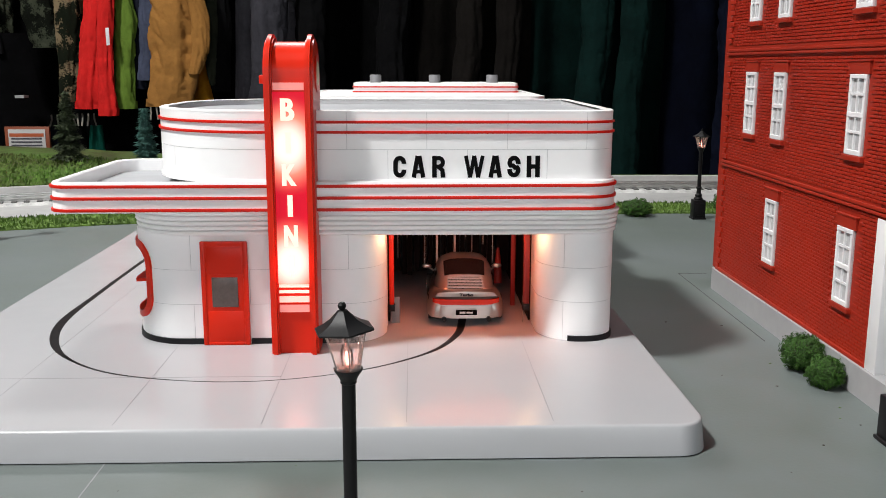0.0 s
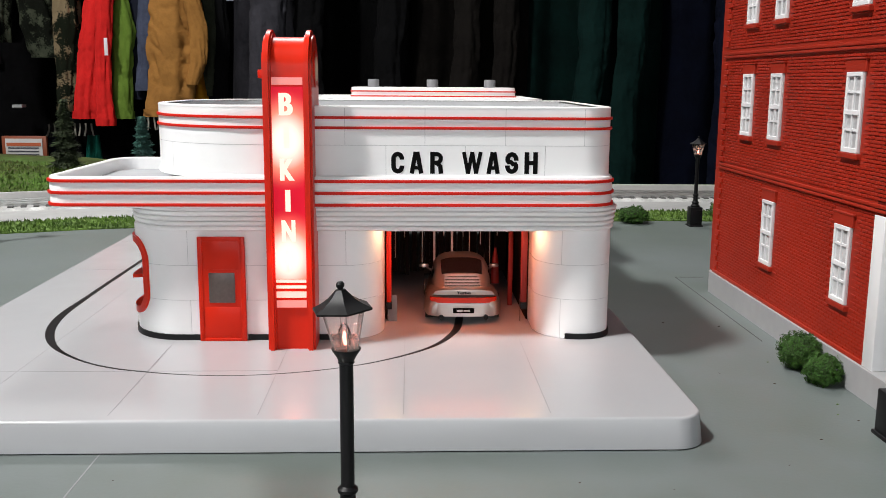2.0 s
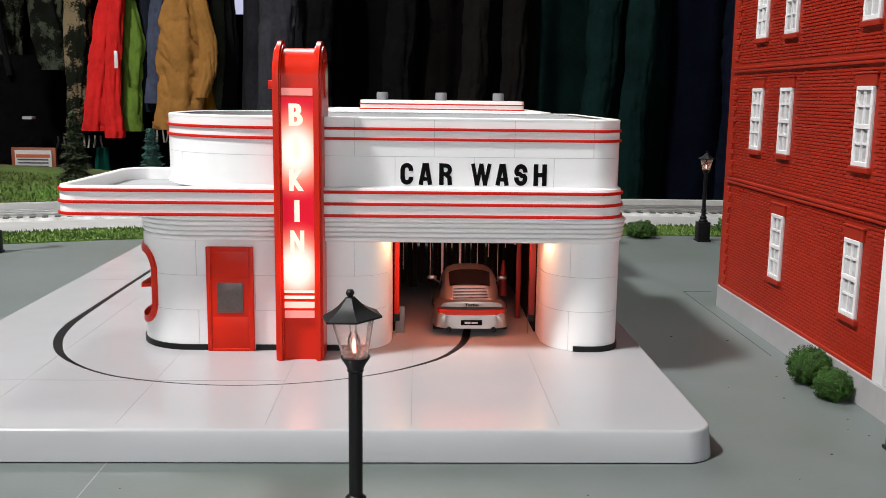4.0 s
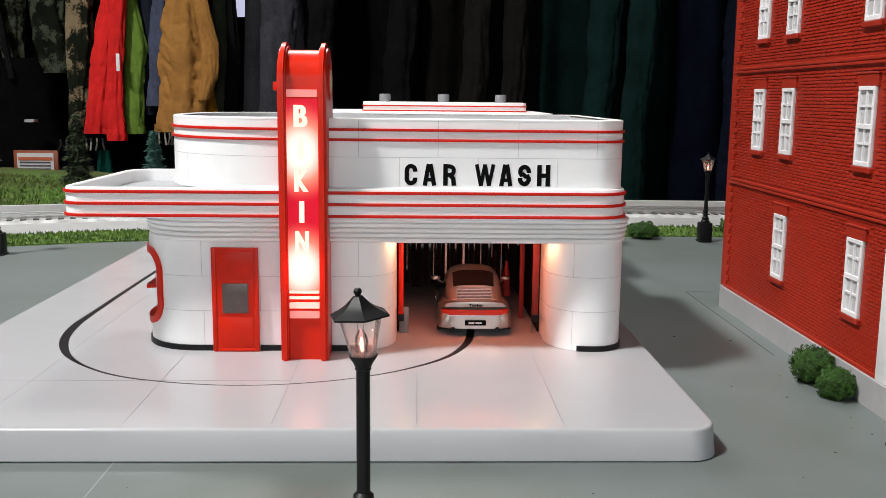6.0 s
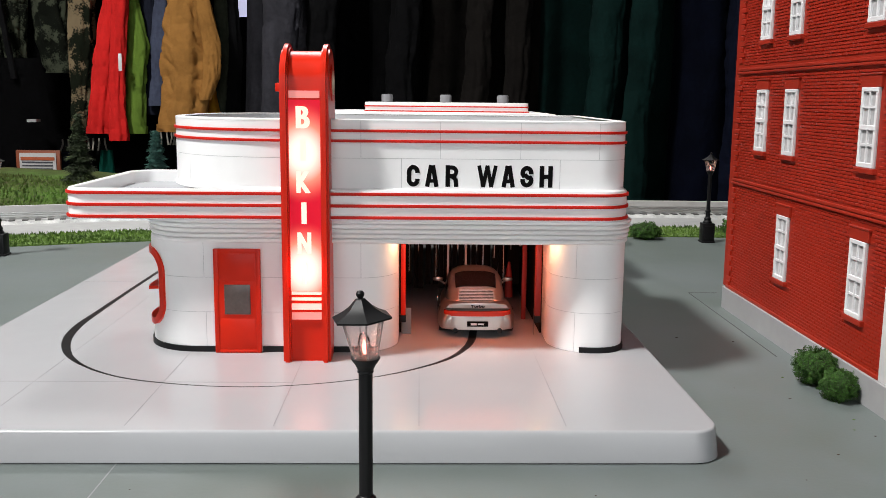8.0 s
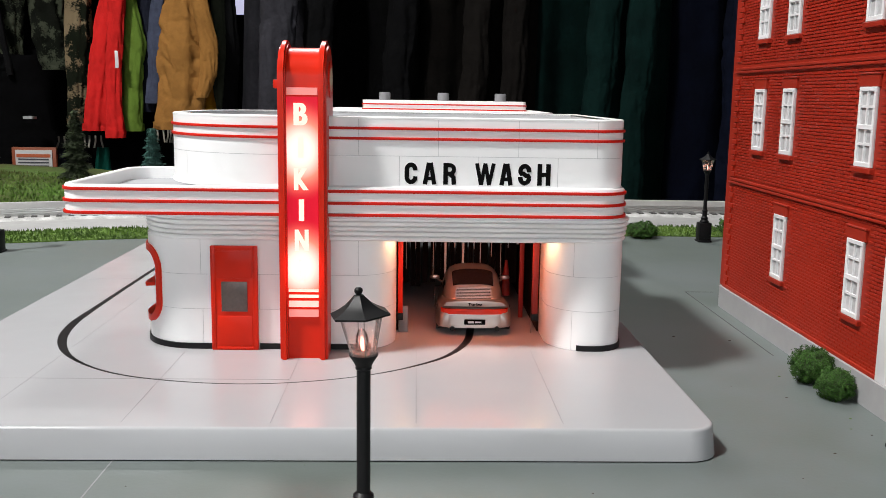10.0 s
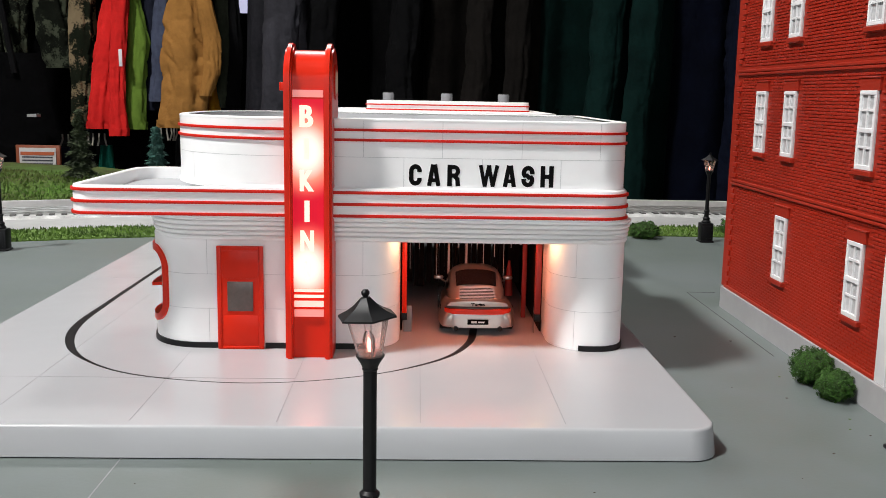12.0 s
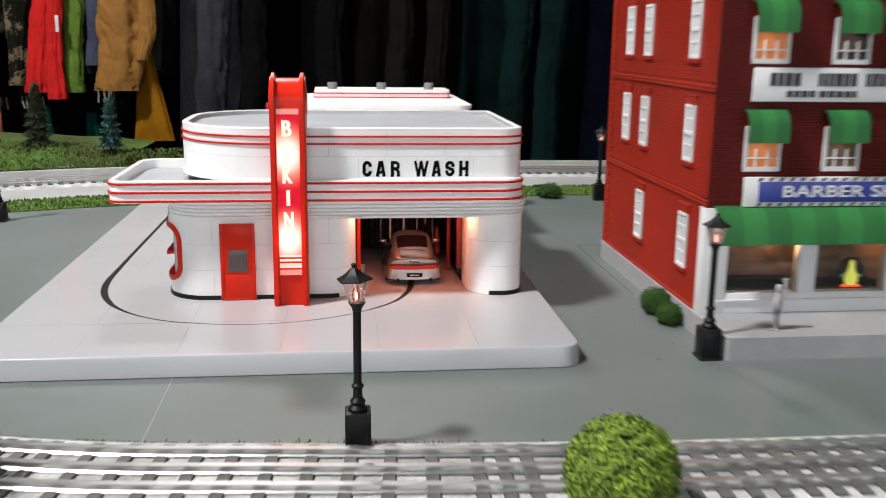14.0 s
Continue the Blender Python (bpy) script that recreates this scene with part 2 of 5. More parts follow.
def tube(bm, pts, r, seg=8, caps=True):
    """A round bar through points in space; r may be one radius or one for each point."""
    pts = [Vector(p) for p in pts]
    rr = r if isinstance(r, (list, tuple)) else [r] * len(pts)
    rings = []
    for i, p in enumerate(pts):
        d = (pts[min(i + 1, len(pts) - 1)] - pts[max(i - 1, 0)]).normalized()
        a = d.cross(Vector((0, 0, 1)) if abs(d.z) < 0.9 else Vector((1, 0, 0))).normalized()
        b = d.cross(a)
        rings.append([bm.verts.new(p + (a * math.cos(2 * math.pi * j / seg) + b * math.sin(2 * math.pi * j / seg)) * rr[i]) for j in range(seg)])
    for a, b in zip(rings, rings[1:]):
        for j in range(seg):
            bm.faces.new((a[j], a[(j + 1) % seg], b[(j + 1) % seg], b[j]))
    if caps:
        bm.faces.new(rings[0][::-1])
        bm.faces.new(rings[-1])
    return bm


def words(text, height, parent, material, name, at, turn=(90, 0, 0), stretch=1.0, depth=0.01, label="", bold=0.0):
    """Lettering in the built-in font as a mesh, centred at a place."""
    cu = bpy.data.curves.new(name, "FONT")
    cu.body, cu.align_x, cu.align_y = text, "CENTER", "CENTER"
    cu.size, cu.extrude, cu.offset = height / 0.73 * K, depth * K, bold * K
    tmp = new(name, cu)
    me = bpy.data.meshes.new_from_object(tmp.evaluated_get(bpy.context.evaluated_depsgraph_get()))
    bpy.data.objects.remove(tmp)
    me.transform(Matrix.Diagonal((stretch, 1, 1, 1)))
    me.transform(Euler([radians(a) for a in turn]).to_matrix().to_4x4())
    me.transform(Matrix.Translation((Vector(at) - ORG[parent.name]) * K))
    me.materials.clear()
    me.materials.append(material)
    ob = new(name, me)
    ORG[ob.name] = ORG[parent.name]
    ob.parent = parent
    if label:
        ob["label"] = label
    return ob


def smooth_stations(st, per=5):
    """A smooth run through stations of numbers."""
    out = []
    for i in range(len(st) - 1):
        p0, p1, p2, p3 = st[max(0, i - 1)], st[i], st[i + 1], st[min(len(st) - 1, i + 2)]
        for j in range(per):
            u = j / per
            out.append(tuple(0.5 * ((2 * b) + (c - a) * u + (2 * a - 5 * b + 4 * c - d) * u * u + (3 * b - a - 3 * c + d) * u ** 3) for a, b, c, d in zip(p0, p1, p2, p3)))
    return out + [st[-1]]

# ---- hall and table ----
DARKWALL = mat("hall_wall", (0.05, 0.05, 0.055), 0.9, vary=0.2, size=30)
HALLFLOOR = mat("hall_floor", (0.12, 0.115, 0.11), 0.7, vary=0.2, size=20)
CEIL = mat("hall_ceiling", (0.3, 0.3, 0.3), 0.9, vary=0.1, size=30)
for nm, b in (("wall_north", (-140, 140, 150, 154, -28, 92)), ("wall_south", (-140, 140, -124, -120, -28, 92)),
              ("wall_west", (-144, -140, -124, 154, -28, 92)), ("wall_east", (140, 144, -124, 154, -28, 92))):
    solid(nm, box(B(), *b), DARKWALL, "dark plain hall wall", "wall", kind="structure")
solid("floor", box(B(), -140, 140, -120, 150, -30, -28), HALLFLOOR, "dark hall floor under the layout table", "floor", kind="structure")
solid("ceiling", box(B(), -140, 140, -120, 150, 92, 95), CEIL, "plain grey hall ceiling", "ceiling", kind="structure")
TUBEGLOW = glow("tube_diffuser", (1.0, 0.97, 0.93), 3.0)
for (fx, fy, _), _, _ in FITTINGS:
    f = thing("ceiling_light", "long fluorescent fitting on the hall ceiling", "ceiling light", (fx, fy, 92), "ceiling lights")
    part("housing", box(B(), fx - 21, fx + 21, fy - 7, fy + 7, 89.6, 92, 0.3), WHITE, f)
    part("diffuser", box(B(), fx - 20, fx + 20, fy - 6, fy + 6, 88.9, 89.6, 0.2), TUBEGLOW, f)

table = thing("layout_table", "grey painted plywood train layout table", "table", (0, 20, 0), kind="structure")
bm = plate(B(), [(-52, -24), (52, -24), (52, 42.2), (-4, 43), (-9, 52), (-52, 52)], -0.5, 0.0)
part("tabletop", bm, PAINT, table, "grey painted plywood top")
for x in (-48, 0, 48):
    for y in (-20, 38):
        part("leg", box(B(), x - 1, x + 1, y - 1, y + 1, -28, -0.5, 0.1), BARK, table)
part("seam", box(B(), -4.17, -4.15, 8.7, 11.9, -0.02, 0.003), SEAM, table)

for b in ((6.86, 6.88, 17.2, 23.2), (6.86, 7.6, 23.2, 23.23)):
    part("seam", box(B(), *b, -0.02, 0.004), mat("paint_joint", (0.06, 0.062, 0.06), 0.7), table)

# Wide glowing panel on the unseen wall behind the camera, added to go with the fill light
solid("fill_panel", box(B(), -52, 64, -119.4, -119, 6, 62), glow("fill_glow", (0.9, 0.95, 1.0), 1.2), "wide glowing fill panel added on the unseen hall wall", "window", kind="structure")
# Bits of scenery litter on the paint
random.seed(17)
for i in range(26):
    x, y = random.uniform(-8, 8), random.uniform(8.4, 11.7)
    if i % 3 == 0:
        x, y = random.uniform(4.6, 6.8), random.uniform(11, 20)
    r = random.uniform(0.006, 0.02)
    bm = B()
    bmesh.ops.create_icosphere(bm, subdivisions=1, radius=r, matrix=Matrix.Translation((x, y, r * 0.3)) @ Matrix.Diagonal((1.6, 1, 0.5, 1)))
    solid("crumb", bm, BARK if i % 4 else GRASS, "tiny dark crumb of scenery on the table", "crumb", (x, y, 0), group="crumbs on the table", kind="stuff")

# ---- platform ----
PT = 0.435
base = thing("platform", "glossy light grey plastic base of the car wash", "platform", (-2.1, 20, 0))
top = rounded(-8.25, 4.08, 11.915, 30.5, 0.42)
low = rounded(-8.33, 4.11, 11.81, 30.6, 0.44)
mid = rounded(-8.266, 4.086, 11.898, 30.516, 0.424)
bm = B()
rings = []
for outline, z in ((low, 0.018), (low, 0.028), (mid, PT - 0.075), (top, PT)):
    rings.append([bm.verts.new((x, y, z)) for x, y in outline])
for p, q in zip(rings, rings[1:]):
    for i in range(len(p)):
        bm.faces.new((p[i], p[(i + 1) % len(p)], q[(i + 1) % len(p)], q[i]))
bm.faces.new(rings[0][::-1])
bm.faces.new(rings[-1])
bmesh.ops.remove_doubles(bm, verts=bm.verts, dist=0.0005)
bmesh.ops.bevel(bm, geom=[e for e in bm.edges if all(v.co.z > PT - 0.01 for v in e.verts)], offset=0.036, segments=3, profile=0.55, affect="EDGES")
bmesh.ops.inset_region(bm, faces=[max(bm.faces, key=lambda f: f.calc_area() if f.normal.z > 0.9 else 0)], thickness=0.03)
part("slab", bm, PLATFORM, base, smooth=50)
part("foot_rim", plate(B(), rounded(-8.3, 4.09, 11.84, 30.55, 0.4), 0.0, 0.022), BLACK, base, "black rim under the base")
for x in (-6.15, -4.12, -2.09, -0.09, 1.95):
    part("joint", box(B(), x - 0.006, x + 0.006, 12.12, 15.9 if x > -5 else 30, PT - 0.01, PT + 0.002), SEAM, base)
for x0, x1 in ((-8.2, -6.15), (-6.15, -4.12), (-4.12, -2.09)):
    part("joint", box(B(), x0, x1, 14.09, 14.105, PT - 0.01, PT + 0.002), SEAM, base)
for y in (22.1, 26.1):
    part("joint", box(B(), -8.2, -5.1, y, y + 0.015, PT - 0.01, PT + 0.002), SEAM, base)
# Guide slot: plan place and half width; it opens up where it bends.
lane = smooth_stations([(-6.78, 30, 0.05), (-6.78, 24, 0.05), (-6.78, 19.5, 0.06), (-6.72, 17.4, 0.085), (-6.35, 16.0, 0.075), (-5.7, 15.0, 0.03), (-4.7, 14.25, 0.02), (-3.2, 13.87, 0.011), (-1.9, 13.97, 0.011), (-0.7, 14.45, 0.016), (0.25, 15.25, 0.035), (0.72, 16.1, 0.06), (0.93, 17.1, 0.075), (0.97, 19, 0.06), (0.97, 29, 0.06)], 8)
bm = B()
nn = normals([p[:2] for p in lane])
rows = [[bm.verts.new((x + n[0] * o, y + n[1] * o, z)) for o, z in ((-w, PT - 0.03), (-w, PT + 0.003), (w, PT + 0.003), (w, PT - 0.03))] for (x, y, w), n in zip(lane, nn)]
for p, q in zip(rows, rows[1:]):
    for i in range(4):
        bm.faces.new((p[i], p[(i + 1) % 4], q[(i + 1) % 4], q[i]))
part("guide_slot", bm, BLACK, base, "black guide slot of the car track")

# ---- car wash ----
wash = thing("car_wash", "white streamline car wash model with red trim bands", "building", (-1, 21, PT))
LOW_L = dense([(-5.0, 29), (-5.0, 16.9)] + arc(-4.0, 16.9, 1.0, 1.0, 180, 270)[1:] + [(-1.13, 15.9)] + arc(-1.13, 16.65, 0.65, 0.75, -90, 0)[1:] + [(-0.48, 29)], 0.4)
LOW_R = dense([(2.27, 29), (2.27, 16.65)] + arc(3.0, 16.65, 0.73, 0.78, 180, 270)[1:] + [(3.09, 15.87)] + arc(3.09, 16.39, 0.52, 0.52, -90, 0)[1:] + [(3.61, 29)], 0.4)


def around(s0, s1, z0, z1, hole):
    """The pieces of a stretch of wall that an opening (s0, s1, z0, z1) leaves."""
    if not hole or s1 <= hole[0] or s0 >= hole[1] or z1 <= hole[2] or z0 >= hole[3]:
        return [(s0, s1, z0, z1)]
    a, b = max(s0, hole[0]), min(s1, hole[1])
    out = [(s0, a, z0, z1), (b, s1, z0, z1), (a, b, z0, hole[2]), (a, b, hole[3], z1)]
    return [p for p in out if p[1] - p[0] > 0.02 and p[3] - p[2] > 0.02]


def panels(path, courses, parent, thick=0.08, gap=0.009, hole=None):
    """Courses of wall panels: (z0, z1, [joints along the path])."""
    total = length(path)
    core = B()
    for a, b, z0, z1 in around(0, total, courses[0][0], courses[-1][1], hole):
        sweep(core, cut(path, a, b), [(-0.16, z0), (-gap, z0), (-gap, z1), (-0.16, z1)])
    part("wall_core", core, GROOVE, parent)
    for z0, z1, joints in courses:
        js = [0.0] + sorted(joints) + [total]
        for a, b in zip(js, js[1:]):
            bm = B()
            for p0, p1, q0, q1 in around(a + gap / 2, b - gap / 2, z0 + gap / 2, z1 - gap / 2, hole):
                sweep(bm, cut(path, p0, p1), [(-thick, q0), (0, q0), (0, q1), (-thick, q1)])
            part("panel", bm, WHITE, parent)


sL = 12.1 + math.pi / 2  # length up to the straight front of the office wall
panels(LOW_L, [(PT, 1.15, [4, 8, sL + 0.16, sL + 1.9]), (1.15, 1.77, [6, 10, sL + 1.15]), (1.77, 2.42, [4, 8, sL + 0.14, sL + 1.6, sL + 2.88])], wash, hole=(8.5, 12.96, 0.92, 2.14))
panels(LOW_R, [(PT, 1.15, [4, 8, 13.2]), (1.15, 1.77, [6, 10, 12.3]), (1.77, 2.42, [4, 8, 13.2])], wash)
# Black skirting
part("skirting", sweep(B(), cut(LOW_L, 8, sL + 0.31), [(-0.02, PT), (0.03, PT), (0.03, PT + 0.1), (-0.02, PT + 0.1)]), BLACK, wash, "black skirting strip")
part("skirting", sweep(B(), cut(LOW_L, sL + 1.15, sL + 3.1), [(-0.02, PT), (0.03, PT), (0.03, PT + 0.1), (-0.02, PT + 0.1)]), BLACK, wash, "black skirting strip")
part("skirting", sweep(B(), cut(LOW_R, 13.3, 22), [(-0.02, PT), (0.03, PT), (0.03, PT + 0.1), (-0.02, PT + 0.1)]), BLACK, wash, "black skirting strip")
# Fluted band
FLUTE = dense([(-4.9, 29), (-4.9, 16.75)] + arc(-3.9, 16.75, 1.0, 1.0, 180, 270)[1:] + [(3.06, 15.75)] + arc(3.06, 16.27, 0.52, 0.52, -90, 0)[1:] + [(3.58, 29)], 0.5)
for i in range(5):
    z = 2.41 + i * 0.086
    o = 0.0 + 0.014 * i
    prof = [(-0.15, z), (o + 0.0, z), (o + 0.035, z + 0.018), (o + 0.045, z + 0.043), (o + 0.035, z + 0.068), (o, z + 0.084), (-0.15, z + 0.084)]
    part("flute", sweep(B(), FLUTE, prof), WHITE, wash)
part("lintel_soffit", plate(B(), [(-0.6, 15.8), (2.4, 15.8), (2.4, 29), (-0.6, 29)], 2.395, 2.425), WHITE, wash)
# Fascia and canopy
FASCIA = dense([(-4.6, 19.55), (-5.55, 19.55)] + arc(-5.55, 19.02, 0.53, 0.53, 90, 180)[1:] + [(-6.08, 15.8)] + arc(-5.73, 15.8, 0.35, 0.35, 180, 270)[1:] + [(3.0, 15.52)] + arc(3.0, 16.05, 0.53, 0.53, -90, 0)[1:] + [(3.53, 29)], 0.5)
part("fascia", sweep(B(), FASCIA, [(-0.12, 2.84), (-0.02, 2.84), (0, 2.86), (0, 3.33), (-0.015, 3.36), (-0.1, 3.36), (-0.12, 3.34)]), WHITE, wash, "white fascia round the canopy")


def strip(path, z0, z1, parent, o=0.035):
    part("red_strip", sweep(B(), path, [(-0.02, z0), (o * 0.92, z0), (o, z0 + 0.008), (o, z1 - 0.008), (o * 0.92, z1), (-0.02, z1)]), REDTRIM, parent, "red trim strip")


for z in (2.865, 3.065, 3.265):
    strip(FASCIA, z, z + 0.05, wash)
part("canopy_soffit", plate(B(), [(-5.95, 15.85), (-5.7, 15.6), (3.1, 15.65), (3.4, 16), (3.4, 28.9), (-4.7, 28.9), (-4.7, 19.45), (-5.6, 19.45), (-5.95, 19.0)], 2.83, 2.87), WHITE, wash)
part("canopy_roof", plate(B(), [(-5.93, 15.85), (-5.7, 15.6), (-3.2, 15.6), (-3.2, 19.45), (-5.6, 19.45), (-5.93, 19.0)], 3.08, 3.12), ROOFGREY, wash, "grey canopy roof")
# Upper storey
UPPER = dense([(3.5, 21.0), (3.5, 21.1)] + [(-2.6, 21.2)] + arc(-2.6, 19.2, 2.1, 2.0, 90, 180)[1:] + [(-4.7, 17.9)] + arc(-2.5, 17.9, 2.2, 2.2, 180, 270)[1:] + [(2.98, 15.7)] + arc(2.98, 16.22, 0.52, 0.52, -90, 0)[1:] + [(3.5, 21.0)], 0.35)
su = length(dense([(3.5, 21.0), (3.5, 21.1), (-2.6, 21.2)], 0.35)) + length(arc(-2.6, 19.2, 2.1, 2.0, 90, 180)) + 1.3
sf = su + length(arc(-2.5, 17.9, 2.2, 2.2, 180, 270))   # where the straight front begins, at x = -2.5
fx0 = sf + 2.5
panels(UPPER, [(3.34, 3.88, [3, su + 1.55, fx0 - 0.41, fx0 + 0.94, fx0 + 2.3]), (3.88, 4.53, [3, su + 0.9, fx0 - 1.1, fx0 + 0.25, fx0 + 1.62, fx0 + 2.97])], wash)
part("parapet_cap", sweep(B(), UPPER, [(-0.16, 4.5), (0.004, 4.5), (0.004, 4.525), (-0.02, 4.54), (-0.14, 4.54), (-0.16, 4.525)]), WHITE, wash)
part("upper_sill", sweep(B(), UPPER, [(-0.02, 3.3), (0.03, 3.3), (0.03, 3.35), (0.015, 3.37), (-0.02, 3.375)]), WHITE, wash)
for z in (4.15, 4.32):
    strip(UPPER, z, z + 0.045, wash)
part("roof_deck", plate(B(), [(3.4, 21.1), (-2.6, 21.1)] + arc(-2.6, 19.2, 2.0, 1.9, 90, 180)[1:] + arc(-2.5, 17.9, 2.1, 2.1, 180, 270) + [(3.0, 15.8), (3.4, 16.2)], 4.39, 4.42), ROOFGREY, wash, "grey flat roof")
# Rear blocks
bm = plate(B(), rounded(-2.75, 3.3, 23.4, 29.5, 0.5), 2.86, 4.5)
part("rear_block", bm, WHITE, wash)
part("rear_parapet", sweep(B(), rounded(-2.8, 3.35, 23.35, 29.55, 0.5), [(-0.1, 4.4), (0.02, 4.4), (0.02, 4.52), (-0.1, 4.52)], closed=True), WHITE, wash)
part("rear_walls", box(B(), -4.9, 3.6, 21.1, 29.0, 2.86, 3.3), WHITE, wash)
box1 = part("roof_box", plate(B(), rounded(-1.7, 3.08, 27.3, 29.3, 0.12), 4.4, 4.77), WHITE, wash, "low white roof box with two red strips")
for z in (4.5, 4.64):
    part("red_strip", sweep(B(), rounded(-1.7, 3.08, 27.3, 29.3, 0.12), [(-0.02, z), (0.03, z), (0.03, z + 0.035), (-0.02, z + 0.035)], closed=True), REDTRIM, wash, "red trim strip")
for x in (-1.08, 0.67, 2.38):
    bm = lathe(B(), [(0.17, 4.75), (0.17, 4.97), (0.15, 5.0), (0.11, 5.0), (0.11, 4.9)], (x, 28.0), 20)
    part("roof_vent", bm, VENT, wash, "grey round roof vent")
# Door
door = part("door", box(B(), -3.67, -2.86, 15.8, 15.86, PT + 0.005, 2.29, 0.015), RED, wash, "red service door with a small grey window")
for b in ((-3.67, -3.59, PT, 2.29), (-2.94, -2.86, PT, 2.29), (-3.59, -2.94, 2.21, 2.29), (-3.59, -2.94, PT, PT + 0.06)):
    part("door_frame", box(B(), b[0], b[1], 15.786, 15.81, b[2] + 0.005, b[3], 0.012), RED, door)
part("door_panel", box(B(), -3.57, -2.96, 15.794, 15.81, 0.52, 1.05, 0.006), RED, door)
part("door_panel", box(B(), -3.57, -2.96, 15.794, 15.81, 1.72, 2.19, 0.006), RED, door)
GREYPANE = mat("frosted_pane", (0.115, 0.085, 0.075), 0.3, vary=0.25, size=0.5)
part("door_window", box(B(), -3.49, -3.04, 15.783, 15.81, 1.13, 1.66, 0.008), GREYPANE, door, "grey frosted pane")

def glyph(text, x0, x1, z0, z1, y, parent, material, name="letter", bold=0.02, depth=0.006, thick=0.0):
    """One letter fitted into a box on a wall that faces the viewer's side."""
    cu = bpy.data.curves.new(name, "FONT")
    cu.body, cu.size, cu.extrude, cu.offset, cu.resolution_u = text, 1.0, 0.02, bold, 3
    tmp = new(name, cu)
    me = bpy.data.meshes.new_from_object(tmp.evaluated_get(bpy.context.evaluated_depsgraph_get()))
    bpy.data.objects.remove(tmp)
    if thick:
        fat = bmesh.new()
        for k in (-1, 0, 1):
            n0 = len(fat.verts)
            fat.from_mesh(me)
            fat.verts.ensure_lookup_table()
            for v in fat.verts[n0:]:
                v.co.x += k * thick
                v.co.z += k * 0.0004
        fat.to_mesh(me)
        fat.free()
    xs, ys = [v.co.x for v in me.vertices], [v.co.y for v in me.vertices]
    ax, ay = (x1 - x0) / (max(xs) - min(xs)), (z1 - z0) / (max(ys) - min(ys))
    o = ORG[parent.name]
    for v in me.vertices:
        v.co = (Vector((x0 + (v.co.x - min(xs)) * ax, y - v.co.z / 0.02 * depth, z0 + (v.co.y - min(ys)) * ay)) - o) * K
    me.materials.clear()
    me.materials.append(material)
    ob = new(name, me)
    ORG[ob.name] = o
    ob.parent = parent
    return ob


def ribbon(bm, pts, w, y, close=False):
    """A flat stroke of even width through points (x, z), facing the viewer's side."""
    rows = []
    for i, p in enumerate(pts):
        a, b = pts[max(0, i - 1)], pts[min(len(pts) - 1, i + 1)]
        d = math.dist(a, b) or 1
        nx, nz = -(b[1] - a[1]) / d * w / 2, (b[0] - a[0]) / d * w / 2
        rows.append([bm.verts.new((p[0] + k * nx, y + dy, p[1] + k * nz)) for k, dy in ((-1, 0.006), (-1, -0.003), (1, -0.003), (1, 0.006))])
    for p, q in zip(rows, rows[1:]):
        for i in range(4):
            bm.faces.new((p[i], p[(i + 1) % 4], q[(i + 1) % 4], q[i]))
    bm.faces.new(rows[0])
    bm.faces.new(rows[-1][::-1])
    return bm


def block_letter(ch, x0, x1, z0, z1, y, w):
    """A condensed block capital."""
    bm = B()
    h, l, r, b, t = w / 2, x0 + w / 2, x1 - w / 2, z0 + w / 2, z1 - w / 2
    cx, cz, rx = (l + r) / 2, (b + t) / 2, (r - l) / 2
    rz = rx * 1.15
    bow = lambda zc, a0, a1, up: [(cx + rx * math.cos(radians(a0 + (a1 - a0) * i / 12)), zc + rz * math.sin(radians(a0 + (a1 - a0) * i / 12))) for i in range(13)]
    if ch == "C":
        ribbon(bm, [(r, cz + 0.05)] + bow(t - rz, 0, 180, 1) + bow(b + rz, 180, 360, -1) + [(r, cz - 0.05)], w, y)
    elif ch == "S":
        ribbon(bm, [(r, t - rz - 0.02)] + bow(t - rz, 0, 215, 1) + [(cx - rx * 0.3, cz + 0.02), (cx + rx * 0.3, cz - 0.02)] + bow(b + rz, 35, -180, 1) + [(l, b + rz + 0.02)], w, y)
    elif ch == "H":
        ribbon(bm, [(l, z0), (l, z1)], w, y)
        ribbon(bm, [(r, z0), (r, z1)], w, y)
        ribbon(bm, [(l, cz), (r, cz)], w * 0.95, y + 0.001)
    elif ch == "A":
        ribbon(bm, [(l - h * 0.05, z0), (cx - h * 0.35, z1)], w * 0.95, y)
        ribbon(bm, [(r + h * 0.05, z0), (cx + h * 0.35, z1)], w * 0.95, y + 0.0007)
        ribbon(bm, [(l + h * 0.6, z0 + (z1 - z0) * 0.27), (r - h * 0.6, z0 + (z1 - z0) * 0.27)], w * 0.8, y + 0.0014)
    elif ch == "R":
        ribbon(bm, [(l, z0), (l, z1)], w, y)
        zr = (t - cz) / 2
        ribbon(bm, [(l, t), (cx, t)] + [(cx + rx * math.sin(radians(a)), cz + zr + zr * math.cos(radians(a))) for a in range(15, 180, 15)] + [(cx, cz), (l, cz)], w * 0.92, y + 0.0007)
        ribbon(bm, [(cx, cz), (r - h * 0.2, cz - 0.06), (r + h * 0.1, z0)], w, y + 0.0014)
    elif ch == "W":
        q = (r - l) / 4
        for i, (a, c) in enumerate((((l - h * 0.2, z1), (l + q, z0)), ((l + q, z0), (cx, z1)), ((cx, z1), (r - q, z0)), ((r - q, z0), (r + h * 0.2, z1)))):
            ribbon(bm, [a, c], w * 0.82, y + 0.0005 * i)
    return bm


